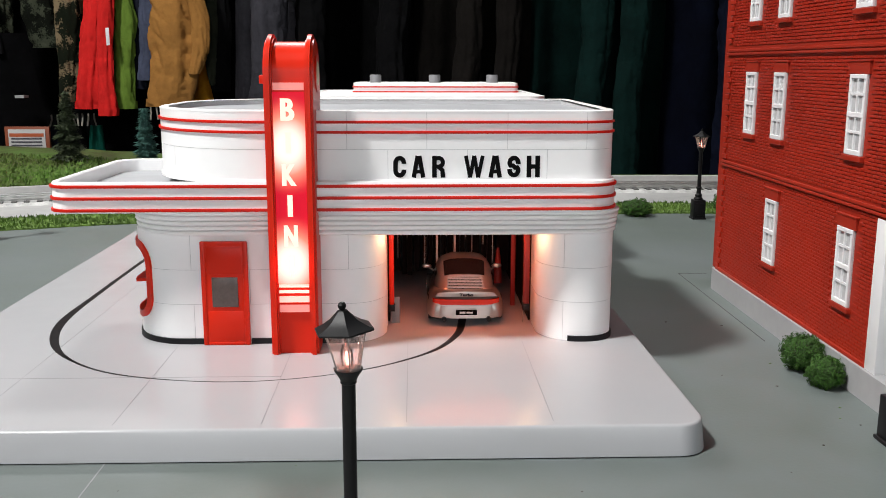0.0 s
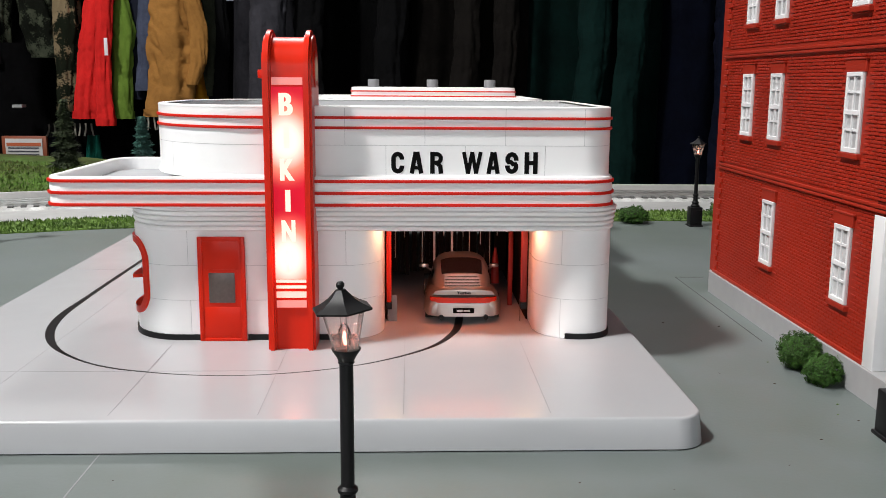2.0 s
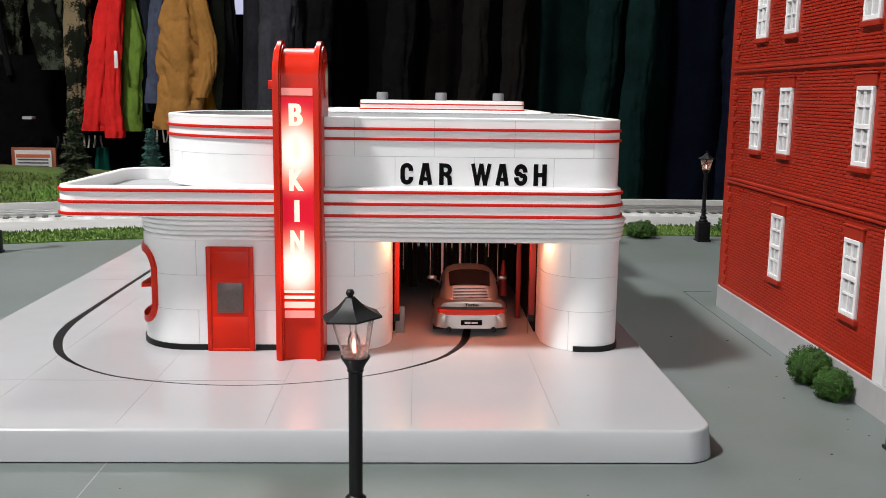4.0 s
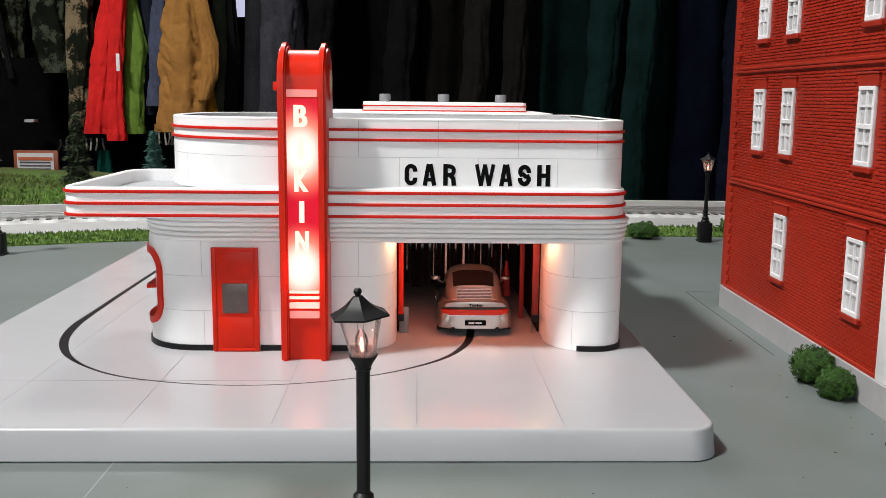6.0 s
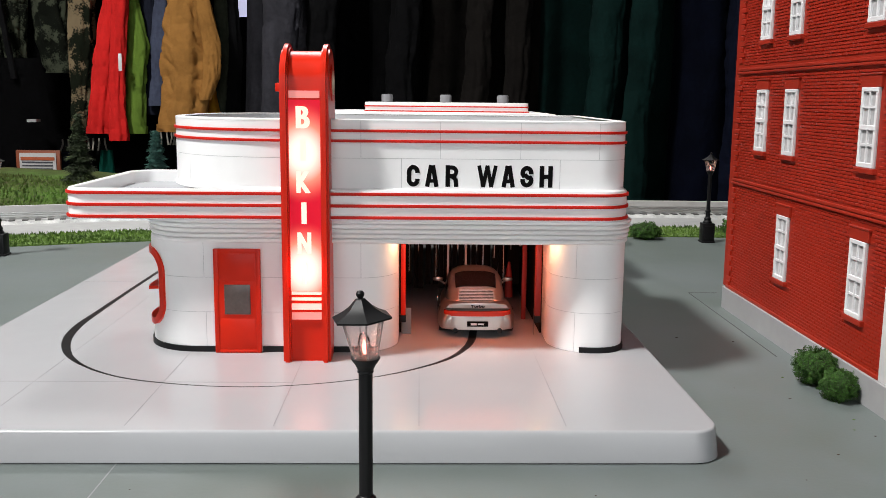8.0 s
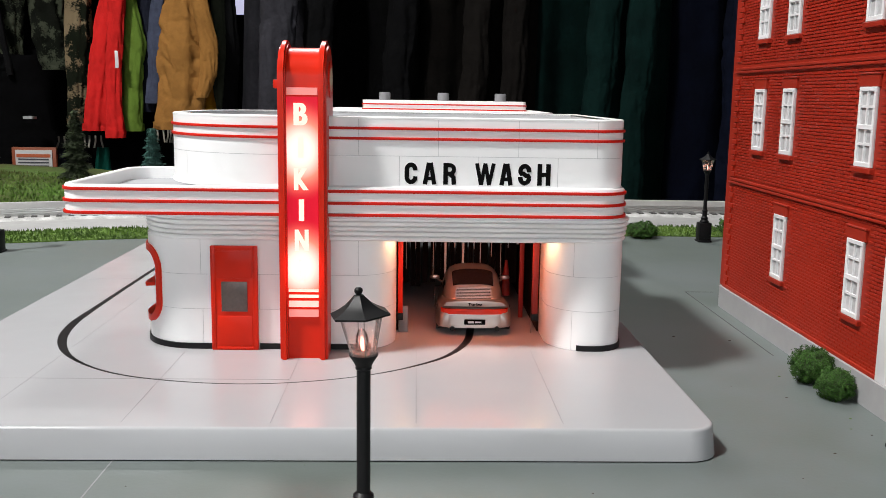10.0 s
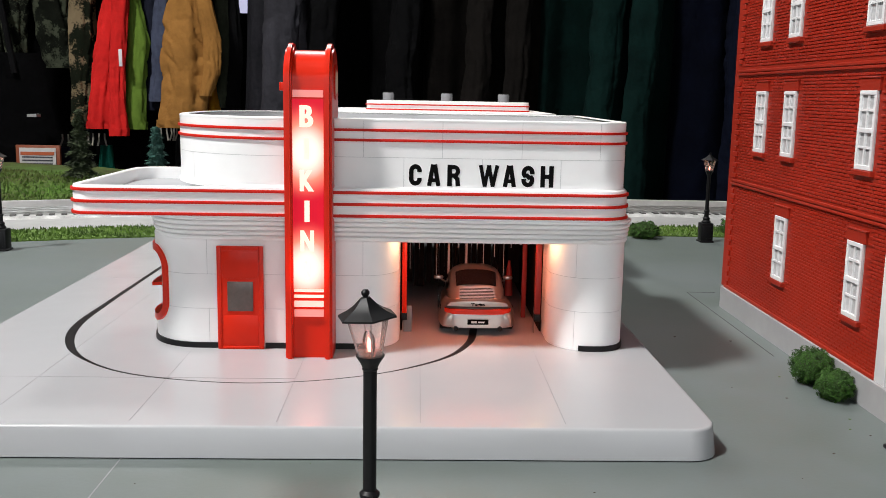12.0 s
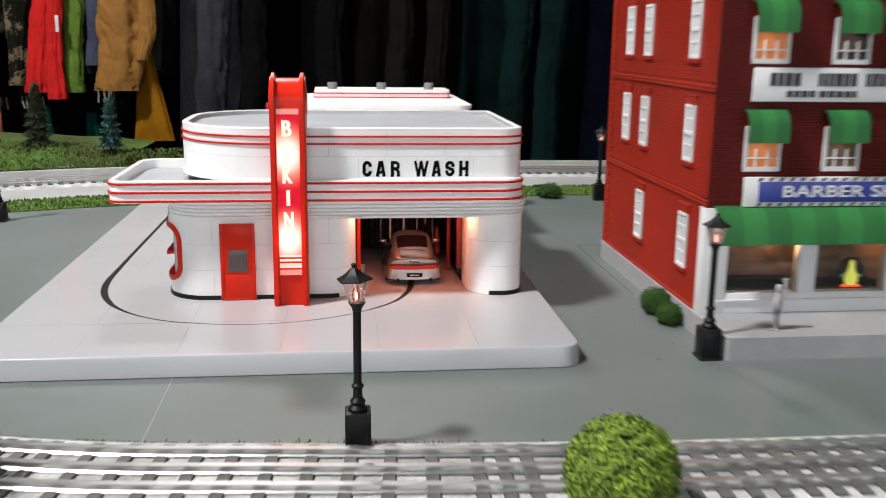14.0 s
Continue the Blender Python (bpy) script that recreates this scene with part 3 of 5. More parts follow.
for ch, a, b in (("C", -0.32, -0.10), ("A", -0.01, 0.225), ("R", 0.34, 0.56), ("W", 0.88, 1.23), ("A", 1.30, 1.53), ("S", 1.62, 1.845), ("H", 1.95, 2.175)):
    part("letter", block_letter(ch, a, b, 3.405, 3.775, 15.694, 0.078), INK, wash, smooth=0)

# Sign pylon: a plate that curls back at its top, between two ribbed flanges.
pylon = part("sign_pylon", box(B(), -2.36, -1.64, 15.36, 15.95, PT, 5.2, 0.01), RED, wash, "tall red sign pylon with a lit face")


def curl(r, cy=0.0):
    return [(15.2 + cy, PT)] + [(15.2 + cy, z) for z in (2.0, 3.5, 5.0)] + [(15.2 + cy + r - r * math.cos(radians(a)), 5.12 + r * math.sin(radians(a))) for a in range(6, 181, 6)] + [(15.2 + cy + 2 * r, 4.6), (15.2 + cy + 2 * r, PT)]


def side_plate(x0, x1, r, cy):
    bm = B()
    pts = curl(r, cy)
    a = [bm.verts.new((x0, y, z)) for y, z in pts]
    b = [bm.verts.new((x1, y, z)) for y, z in pts]
    n = len(pts)
    bm.faces.new(a)
    bm.faces.new(b[::-1])
    for i in range(n):
        bm.faces.new((a[i], a[(i + 1) % n], b[(i + 1) % n], b[i]))
    bmesh.ops.bevel(bm, geom=[e for e in bm.edges if len(e.link_faces) == 2 and e.calc_face_angle(0) > 1.2], offset=0.012, segments=2, affect="EDGES")
    return bm


part("flange", side_plate(-2.36, -2.29, 0.66, 0.0), RED, pylon)
part("flange", side_plate(-2.40, -2.36, 0.58, 0.07), RED, pylon)
part("flange", side_plate(-2.29, -2.265, 0.60, 0.06), RED, pylon)
part("flange", side_plate(-1.71, -1.64, 0.66, 0.0), RED, pylon)
part("flange", side_plate(-1.64, -1.60, 0.58, 0.07), RED, pylon)
part("flange", side_plate(-1.735, -1.71, 0.60, 0.06), RED, pylon)
part("pylon_core", side_plate(-2.28, -1.72, 0.54, 0.12), RED, pylon)
for x in (-2.385, -1.615):
    m = Matrix.Translation((x, 15.86, 5.14)) @ Matrix.Rotation(radians(90), 4, "Y")
    part("roundel", cyl(B(), (0, 0), 0.34, 0.30, -0.04, 0.04, 32, m), RED, pylon)
part("side_knob", box(B(), -2.47, -2.38, 15.3, 15.44, 4.98, 5.12, 0.015), RED, pylon)
STREAK = mat("cream_mark", (0.75, 0.7, 0.5), 0.5)
m = Matrix.Translation((-1.598, 15.86, 5.14)) @ Matrix.Rotation(radians(90), 4, "Y")
part("roundel_mark", cyl(B(), (0, 0), 0.2, 0.2, 0.015, 0.03, 24, m), STREAK, pylon, "cream round mark")


def sign_material():
    """Red translucent sheet with two lamps behind it."""
    m = bpy.data.materials.new("lit_sign_face")
    m.use_nodes = True
    t = m.node_tree
    b = t.nodes["Principled BSDF"]
    b.inputs["Base Color"].default_value = (0.3, 0.006, 0.012, 1)
    b.inputs["Specular IOR Level"].default_value = 0.2
    b.inputs["Roughness"].default_value = 0.25
    co = t.nodes.new("ShaderNodeTexCoord")
    total = None
    ox, oz = -1.0, PT
    for z, r in ((3.98, 0.86), (2.03, 0.84)):
        mp = t.nodes.new("ShaderNodeMapping")
        mp.vector_type = "POINT"
        mp.inputs["Scale"].default_value = (1 / K * 1.25, 0, 1 / K / 1.0)
        mp.inputs["Location"].default_value = (-(-2.03 - ox) * 1.25, 0, -(z - oz))
        t.links.new(co.outputs["Object"], mp.inputs[0])
        ln = t.nodes.new("ShaderNodeVectorMath")
        ln.operation = "LENGTH"
        t.links.new(mp.outputs[0], ln.inputs[0])
        mr = t.nodes.new("ShaderNodeMapRange")
        mr.interpolation_type = "SMOOTHSTEP"
        mr.inputs["From Min"].default_value, mr.inputs["From Max"].default_value = 0.16, r
        mr.inputs["To Min"].default_value, mr.inputs["To Max"].default_value = 1.0, 0.0
        t.links.new(ln.outputs["Value"], mr.inputs[0])
        if total is None:
            total = mr.outputs[0]
        else:
            ad = t.nodes.new("ShaderNodeMath")
            ad.operation = "MAXIMUM"
            t.links.new(total, ad.inputs[0])
            t.links.new(mr.outputs[0], ad.inputs[1])
            total = ad.outputs[0]
    ramp = t.nodes.new("ShaderNodeValToRGB")
    e = ramp.color_ramp.elements
    e[0].position, e[0].color = 0.0, (0.75, 0.004, 0.03, 1)
    e[1].position, e[1].color = 1.0, (1.0, 0.80, 0.70, 1)
    mid = e.new(0.55)
    mid.color = (1.0, 0.30, 0.20, 1)
    t.links.new(total, ramp.inputs[0])
    st = t.nodes.new("ShaderNodeMapRange")
    st.inputs["To Min"].default_value, st.inputs["To Max"].default_value = 0.72, 1.4
    t.links.new(total, st.inputs[0])
    t.links.new(ramp.outputs[0], b.inputs["Emission Color"])
    t.links.new(st.outputs[0], b.inputs["Emission Strength"])
    return m


SIGNFACE = sign_material()
LIT = glow("lit_letter", (1.0, 0.60, 0.50), 0.85)
DIMLIT = glow("dim_translucent", (0.75, 0.25, 0.22), 0.5)
PINK = glow("pink_bar", (1.0, 0.45, 0.38), 0.9)
face = part("lit_face", box(B(), -2.255, -1.745, 15.26, 15.32, 1.66, 4.85), SIGNFACE, pylon, "glowing red face with white letters")
for ch, z, w in (("B", 4.57, 0.23), ("I", 4.04, 0.09), ("K", 3.505, 0.24), ("I", 2.99, 0.085), ("N", 2.485, 0.23), ("I", 1.97, 0.085)):
    glyph(ch, -2.0 - w / 2 - 0.02, -2.0 + w / 2 - 0.02, z - 0.18, z + 0.18, 15.252, pylon, LIT, "sign_letter", bold=0.018, thick=0.045)
part("sign_window", box(B(), -2.25, -1.75, 15.275, 15.32, 4.88, 5.0), DIMLIT, pylon, "pale translucent strip")
for z0, z1, mt in ((1.60, 1.645, LIT), (1.50, 1.545, LIT), (1.34, 1.44, PINK), (1.17, 1.29, DIMLIT)):
    part("light_bar", box(B(), -2.25, -1.75, 15.27, 15.32, z0, z1), mt, pylon)
bulb("sign_glow", (-2.0, 15.05, 2.0), 0.012, (1.0, 0.12, 0.08), 0.15)

# Rounded bay window of the office
# Diffuse white mixed into the pane gives the brightness of the lit room behind.
bay = part("bay_window", sweep(B(), cut(LOW_L, 8.5, 12.97), [(-0.12, 0.92), (-0.1, 0.92), (-0.1, 2.14), (-0.12, 2.14)]), clear("bay_pane", (0.93, 0.94, 0.95), 0.03, 0.5, True), wash, "curved pane with a painted pale haze in a red rounded frame")
bay.visible_shadow = False


def on_wall(s, z, o):
    p = cut(LOW_L, s, s + 0.02)
    n = normals(p)[0]
    return (p[0][0] + n[0] * o, p[0][1] + n[1] * o, z)


loop = [(8.5 + 0.2 * i, 2.16) for i in range(21)] + [(12.62 + 0.36 * math.sin(radians(a)), 1.8 + 0.36 * math.cos(radians(a))) for a in range(8, 91, 8)] + [(12.98, 1.2)] + [(12.62 + 0.36 * math.cos(radians(a)), 1.24 - 0.36 * math.sin(radians(a))) for a in range(8, 91, 8)] + [(12.5 - 0.2 * i, 0.88) for i in range(21)]
ring = B()
quad = []
for i, (s, z) in enumerate(loop):
    a, b = loop[max(0, i - 1)], loop[min(len(loop) - 1, i + 1)]
    d = math.dist(a, b)
    ns, nz = -(b[1] - a[1]) / d, (b[0] - a[0]) / d
    quad.append([ring.verts.new(on_wall(s + ns * w, z + nz * w, o)) for w, o in ((-0.06, 0.0), (-0.06, 0.045), (0.06, 0.045), (0.06, 0.0))])
for p, q in zip(quad, quad[1:]):
    for i in range(4):
        ring.faces.new((p[i], p[(i + 1) % 4], q[(i + 1) % 4], q[i]))
ring.faces.new(quad[0])
ring.faces.new(quad[-1][::-1])
part("window_frame", ring, RED, bay, "red rounded window frame")
part("window_shelf", sweep(B(), cut(LOW_L, 8.6, 12.35), [(-0.1, 1.40), (0.07, 1.40), (0.07, 1.46), (-0.1, 1.46)]), RED, bay, "red bar across the window")
part("window_frame", sweep(B(), cut(LOW_L, 8.6, 12.6), [(-0.14, 0.82), (0.0, 0.82), (0.0, 0.94), (-0.14, 0.94)]), RED, bay)
part("window_frame", sweep(B(), cut(LOW_L, 8.6, 12.6), [(-0.14, 2.1), (0.0, 2.1), (0.0, 2.2), (-0.14, 2.2)]), RED, bay)
for cz, up in ((1.8, 1), (1.24, -1)):
    fill = B()
    tip = fill.verts.new(on_wall(12.98, cz + 0.36 * up, -0.004))
    rim = [fill.verts.new(on_wall(12.62 + 0.36 * math.sin(radians(a)), cz + 0.36 * math.cos(radians(a)) * up, -0.004)) for a in range(0, 91, 9)]
    for p, q in zip(rim, rim[1:]):
        fill.faces.new((tip, p, q))
    bmesh.ops.solidify(fill, geom=fill.faces[:], thickness=0.03)
    part("corner_panel", fill, WHITE, wash)

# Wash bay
# Near-black sheets added inside the white walls to give the bay's shade.
part("bay_shade_liner", box(B(), -0.478, -0.44, 17.3, 28.9, PT, 2.39), DARK, wash)
part("bay_shade_liner", box(B(), 2.235, 2.268, 17.3, 28.9, PT, 2.39), DARK, wash)
part("bay_shade_ceiling", box(B(), -0.47, 2.26, 16.3, 28.9, 2.36, 2.394), DARK, wash)
random.seed(5)
x = -0.42
while x < 2.15:
    w = random.uniform(0.09, 0.17)
    zb = random.uniform(0.74, 1.05)
    y = 19.3 + random.uniform(-0.05, 0.05)
    lean = random.uniform(-0.02, 0.02)
    bm = B()
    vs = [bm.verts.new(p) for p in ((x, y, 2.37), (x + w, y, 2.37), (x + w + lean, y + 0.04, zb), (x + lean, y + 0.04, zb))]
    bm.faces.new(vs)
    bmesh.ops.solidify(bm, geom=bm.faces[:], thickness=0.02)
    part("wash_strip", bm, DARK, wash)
    x += w + random.choice((0.008, 0.012, 0.02, 0.045, 0.06))
# Pale strips added for the bright slits of light between the black ones.
GAPLIGHT = mat("gap_light_pale", (0.6, 0.6, 0.6), 0.6, vary=0.2, size=0.5)
for i in range(13):
    x = -0.3 + i * 0.195 + random.uniform(-0.05, 0.05)
    w, zb = random.choice((0.012, 0.016, 0.02, 0.045)), random.uniform(1.0, 1.9)
    part("wash_strip", box(B(), x, x + w, 19.2, 19.215, zb, 2.37), GAPLIGHT, wash, "thin pale strip standing in for a bright gap")
# Post red with the bay's shade put into the colour, for the dim side.
SHADERED = mat("shaded_red", (0.22, 0.010, 0.006), 0.6)
for x0, x1 in ((-0.44, -0.35), (2.09, 2.2)):
    part("red_post", box(B(), x0, x1, 16.95, 17.1, 0.85, 2.37, 0.012), RED if x0 < 0 else SHADERED, wash, "red roller post")
    part("post_foot", box(B(), x0 - 0.01, x1 + 0.01, 16.93, 17.12, 0.72, 0.85, 0.01), BLACK, wash)
    part("post_plate", box(B(), x0 + 0.02, x1 + 0.10 * (1 if x0 < 0 else -1), 17.15, 17.2, PT, 0.95, 0.01), VENT, wash)
part("red_roller", lathe(B(), [(0.09, 0.75), (0.07, 1.2), (0.025, 1.5)], (1.80, 19.15), 12), SHADERED, wash)
part("red_post", box(B(), 2.0, 2.09, 18.4, 18.5, PT, 2.37, 0.01), SHADERED, wash, "red roller post in a shade-darkened colour")
for x, lx in ((-0.40, -0.30), (2.19, 2.09)):
    part("bay_lamp", lathe(B(), [(0.01, 2.33), (0.025, 2.34), (0.03, 2.35), (0.025, 2.362)], (x, 16.5), 12), WARMGLOW, wash, "small warm bay lamp")
    bulb("bay_light", (lx, 16.3, 2.28), 0.011, (1.0, 0.55, 0.28), 0.16)
area("bay_light", (0.97, 17.0, 2.33), (0.97, 17.4, 0), (1.9, 0.5), 0.052, (1.0, 0.2, 0.09))

# ---- car ----
def hull(stations, n, e):
    """Skin lofted through stations (y, half width, bottom, top); e squares the section."""
    bm = B()
    rings = []
    for y, w, zb, zt in stations:
        ring = []
        for i in range(n + 1):
            a = math.pi * i / n
            c, s = math.cos(a), math.sin(a)
            ring.append(bm.verts.new((w * math.copysign(abs(c) ** e, c), y, zb + (zt - zb) * abs(s) ** e)))
        rings.append(ring)
    for a, b in zip(rings, rings[1:]):
        for i in range(n):
            bm.faces.new((a[i], a[i + 1], b[i + 1], b[i]))
        bm.faces.new((a[n], a[0], b[0], b[n]))
    bm.faces.new(rings[0])
    bm.faces.new(rings[-1][::-1])
    return bm


car = thing("toy_car", "silver die-cast rear-engined sports car on the guide slot", "toy car", (0, 0, 0))
BODY = smooth_stations([(0.0, 0.60, 0.17, 0.42), (0.05, 0.66, 0.16, 0.51), (0.2, 0.71, 0.17, 0.56), (0.5, 0.74, 0.18, 0.63), (0.9, 0.73, 0.17, 0.64), (1.3, 0.68, 0.1, 0.61), (1.8, 0.67, 0.1, 0.60), (2.3, 0.67, 0.1, 0.58), (2.65, 0.64, 0.1, 0.52), (2.9, 0.57, 0.12, 0.42), (3.0, 0.45, 0.16, 0.34)])
CABIN = smooth_stations([(0.42, 0.48, 0.5, 0.62), (0.7, 0.56, 0.5, 0.84), (1.0, 0.58, 0.5, 1.05), (1.3, 0.58, 0.5, 1.13), (1.6, 0.57, 0.5, 1.10), (1.9, 0.57, 0.5, 0.90), (2.2, 0.57, 0.5, 0.62)])
body = part("body", hull(BODY, 20, 0.55), SILVER, car, "silver painted body", smooth=60)
part("cabin", hull(CABIN, 20, 0.62), SILVER, car, smooth=60)


def patch(stations, y0, y1, a0, a1, e, lift, n=10):
    bm = B()
    st = [s for s in stations if y0 <= s[0] <= y1]
    rows = []
    for y, w, zb, zt in st:
        row = []
        for i in range(n + 1):
            a = radians(a0 + (a1 - a0) * i / n)
            c, s = math.cos(a), math.sin(a)
            row.append(bm.verts.new(((w + lift) * math.copysign(abs(c) ** e, c), y - lift, zb + (zt - zb + lift) * abs(s) ** e)))
        rows.append(row)
    for p, q in zip(rows, rows[1:]):
        for i in range(n):
            bm.faces.new((p[i], p[i + 1], q[i + 1], q[i]))
    return bm


part("rear_window", patch(CABIN, 0.70, 1.08, 57, 123, 0.62, 0.008), TINT, car, "dark tinted rear window")
part("window_trim", patch(CABIN, 1.07, 1.13, 57, 123, 0.62, 0.012), SILVER, car)
part("windscreen", patch(CABIN, 1.72, 2.15, 35, 145, 0.62, 0.008), TINT, car)
for a0, a1 in ((12, 30), (150, 168)):
    part("side_window", patch(CABIN, 0.85, 1.9, a0, a1, 0.62, 0.008), TINT, car)
for i in range(10):
    z = 0.625 + 0.0215 * i
    y = 0.26 + 0.036 * i
    part("engine_louvre", box(B(), -0.37 + 0.004 * i, 0.37 - 0.004 * i, y, y + 0.03, z + 0.008, z + 0.022, 0.003), SILVER, body)
part("engine_grille", patch(smooth_stations([(0.26, 0.34, 0.5, 0.592), (0.62, 0.33, 0.6, 0.79)], 4), 0.2, 0.62, 20, 160, 0.2, 0.0), DARK, body)
sp = B()
rows = []
for y, z, w, h in ((-0.01, 0.60, 0.54, 0.015), (0.0, 0.60, 0.59, 0.055), (0.12, 0.615, 0.61, 0.06), (0.3, 0.61, 0.58, 0.02)):
    rows.append([sp.verts.new((x * w, y + 0.09 * abs(x) ** 3, z + dz)) for x, dz in [(-1, -h), (-0.9, h * 0.4), (-0.5, h), (0, h * 1.1), (0.5, h), (0.9, h * 0.4), (1, -h), (0.5, -h * 0.8), (0, -h * 0.8), (-0.5, -h * 0.8)]])
for p, q in zip(rows, rows[1:]):
    for i in range(10):
        sp.faces.new((p[i], p[(i + 1) % 10], q[(i + 1) % 10], q[i]))
sp.faces.new(rows[0])
sp.faces.new(rows[-1][::-1])
part("spoiler", sp, SILVER, car, "silver rear spoiler", smooth=60)


def rear_band(z0, z1, w, y, depth=0.02, curve=0.12):
    bm = B()
    n = 28
    f, g = [], []
    for i in range(n + 1):
        x = -w + 2 * w * i / n
        yy = y + curve * (0.35 * abs(x / w) ** 2 + 2.6 * (1 - math.sqrt(1 - min(1, abs(x / w)) ** 5)))
        f.append((bm.verts.new((x, yy, z0)), bm.verts.new((x, yy + 0.01, z1))))
        g.append((bm.verts.new((x, yy + depth + 0.06, z0)), bm.verts.new((x, yy + depth + 0.06, z1))))
    for i in range(n):
        bm.faces.new((f[i][0], f[i + 1][0], f[i + 1][1], f[i][1]))
        bm.faces.new((f[i][1], f[i + 1][1], g[i + 1][1], g[i][1]))
        bm.faces.new((f[i][0], g[i][0], g[i + 1][0], f[i + 1][0]))
    return bm


part("tail_light", rear_band(0.405, 0.50, 0.635, -0.02, curve=0.05), TAIL, car, "red tail light band")
part("bumper", rear_band(0.15, 0.395, 0.66, -0.045, curve=0.07), SILVER, car, "silver rear bumper", smooth=60)
plate_ob = part("number_plate", box(B(), -0.2, 0.2, -0.075, -0.055, 0.22, 0.32, 0.008), INK, car, "black plate with pale script")
part("plate_mark", box(B(), -0.13, -0.02, -0.08, -0.07, 0.25, 0.29), SHOPWHITE, plate_ob)
part("plate_mark", box(B(), 0.0, 0.12, -0.08, -0.07, 0.255, 0.285), SHOPWHITE, plate_ob)
words("Turbo", 0.05, car, INK, "script", (0.0, -0.022, 0.60), stretch=1.5, depth=0.004, bold=0.003)
for s in (-1, 1):
    for y in (0.55, 2.35):
        m = Matrix.Translation((s * 0.60, y, 0.24)) @ Matrix.Rotation(radians(90), 4, "Y")
        w = part("wheel", cyl(B(), (0, 0), 0.24, 0.24, -0.11, 0.11, 28, m), TYRE, car, "black rubber tyre")
        part("rim", cyl(B(), (0, 0), 0.15, 0.15, -0.115, 0.115, 20, m), CHROME, w)
    m = Matrix.Translation((s * 0.42, -0.03, 0.14)) @ Matrix.Rotation(radians(90), 4, "X")
    part("exhaust", cyl(B(), (0, 0), 0.045, 0.045, -0.06, 0.06, 14, m), BLACK, car)
    mir = lathe(B(), [(0.02, -0.05), (0.075, -0.03), (0.085, 0.0), (0.07, 0.04), (0.02, 0.055)], (0, 0), 14)
    mir.transform(Matrix.Translation((s * 0.72, 1.75, 0.78)) @ Matrix.Diagonal((1.25, 0.7, 0.85, 1)))
    mi = part("mirror", mir, SILVER, car)
    part("mirror_arm", tube(B(), [(s * 0.55, 1.8, 0.66), (s * 0.68, 1.76, 0.75)], 0.02, 6), SILVER, mi)
car.location = Vector((1.01, 16.95, PT)) * K

# ---- street lamps ----
def street_lamp():
    o = thing("street_lamp", "black model street lamp with a lit glass lantern", "street lamp", (0, 0, 0), "street lamps")
    bm = box(B(), -0.21, 0.21, -0.21, 0.21, 0.05, 0.68, 0.02)
    part("pedestal", bm, BLACK, o)
    part("foot", box(B(), -0.24, 0.24, -0.24, 0.24, 0.0, 0.06, 0.015), BLACK, o)
    part("pedestal_panel", box(B(), -0.15, 0.15, -0.22, -0.2, 0.14, 0.58, 0.01), BLACK, o)
    part("shaft", lathe(B(), [(0.15, 0.66), (0.16, 0.72), (0.11, 0.78), (0.13, 0.84), (0.08, 0.9), (0.075, 1.05), (0.1, 1.08), (0.1, 1.11), (0.066, 1.14), (0.066, 2.2), (0.066, 2.3), (0.066, 2.345), (0.08, 2.36), (0.075, 2.38), (0.10, 2.43), (0.135, 2.48), (0.14, 2.5), (0.11, 2.51)], seg=16), BLACK, o)
    gl = part("lantern_glass", lathe(B(), [(0.12, 2.49), (0.215, 2.88)], seg=6, turn=math.pi / 6), LAMPGLASS, o, "clear six-sided lantern glass", smooth=0)
    gl.visible_shadow = False
    fr = B()
    for i in range(6):
        a = math.pi / 6 + i * math.pi / 3
        tube(fr, [(0.12 * math.cos(a), 0.12 * math.sin(a), 2.49), (0.215 * math.cos(a), 0.215 * math.sin(a), 2.88)], 0.006, 5)
    part("lantern_frame", fr, mat("lantern_rib", (0.25, 0.25, 0.25), 0.4), o)
    part("lantern_roof", lathe(B(), [(0.25, 2.865), (0.295, 2.868), (0.298, 2.886), (0.205, 2.93), (0.135, 2.975), (0.08, 3.028), (0.05, 3.06), (0.03, 3.065)], seg=6, turn=math.pi / 6), BLACK, o, smooth=20)
    part("finial", lathe(B(), [(0.02, 3.05), (0.028, 3.075), (0.04, 3.095), (0.04, 3.115), (0.025, 3.135), (0.005, 3.14)], seg=12), BLACK, o)
    part("flame_bulb", lathe(B(), [(0.012, 2.53), (0.022, 2.57), (0.024, 2.61), (0.012, 2.65), (0.004, 2.67)], seg=10), FLAME, o, "small glowing pink bulb")
    part("bulb_glass", lathe(B(), [(0.045, 2.5), (0.062, 2.58), (0.058, 2.67), (0.03, 2.73), (0.004, 2.74)], seg=14), GLASS, o).visible_shadow = False
    return o


lamp = street_lamp()
lamp.location = Vector((-0.6, 8.3, 0)) * K
for x, y in ((6.9, 12.2), (10.0, 31.9), (-12.95, 28.3)):
    copy_thing(lamp, Matrix.Translation(Vector((x, y, 0)) * K))
# The lantern of the nearest lamp sits askew on its post.
askew = Matrix.Translation((0, 0, 2.45 * K)) @ Matrix.Rotation(radians(-4.2), 4, "Y") @ Matrix.Rotation(radians(13), 4, "Z") @ Matrix.Translation((0, 0, -2.45 * K))
for ob in lamp.children:
    if ob.name.startswith(("lantern", "finial", "flame", "bulb")):
        ob.matrix_basis = askew @ ob.matrix_basis
for x, y in ((-0.6, 8.3), (6.9, 12.2), (10.0, 31.9), (-12.95, 28.3)):
    bulb("lamp_light", (x - 0.01, y, 2.71), 0.0008, (1.0, 0.45, 0.3), 0.015)

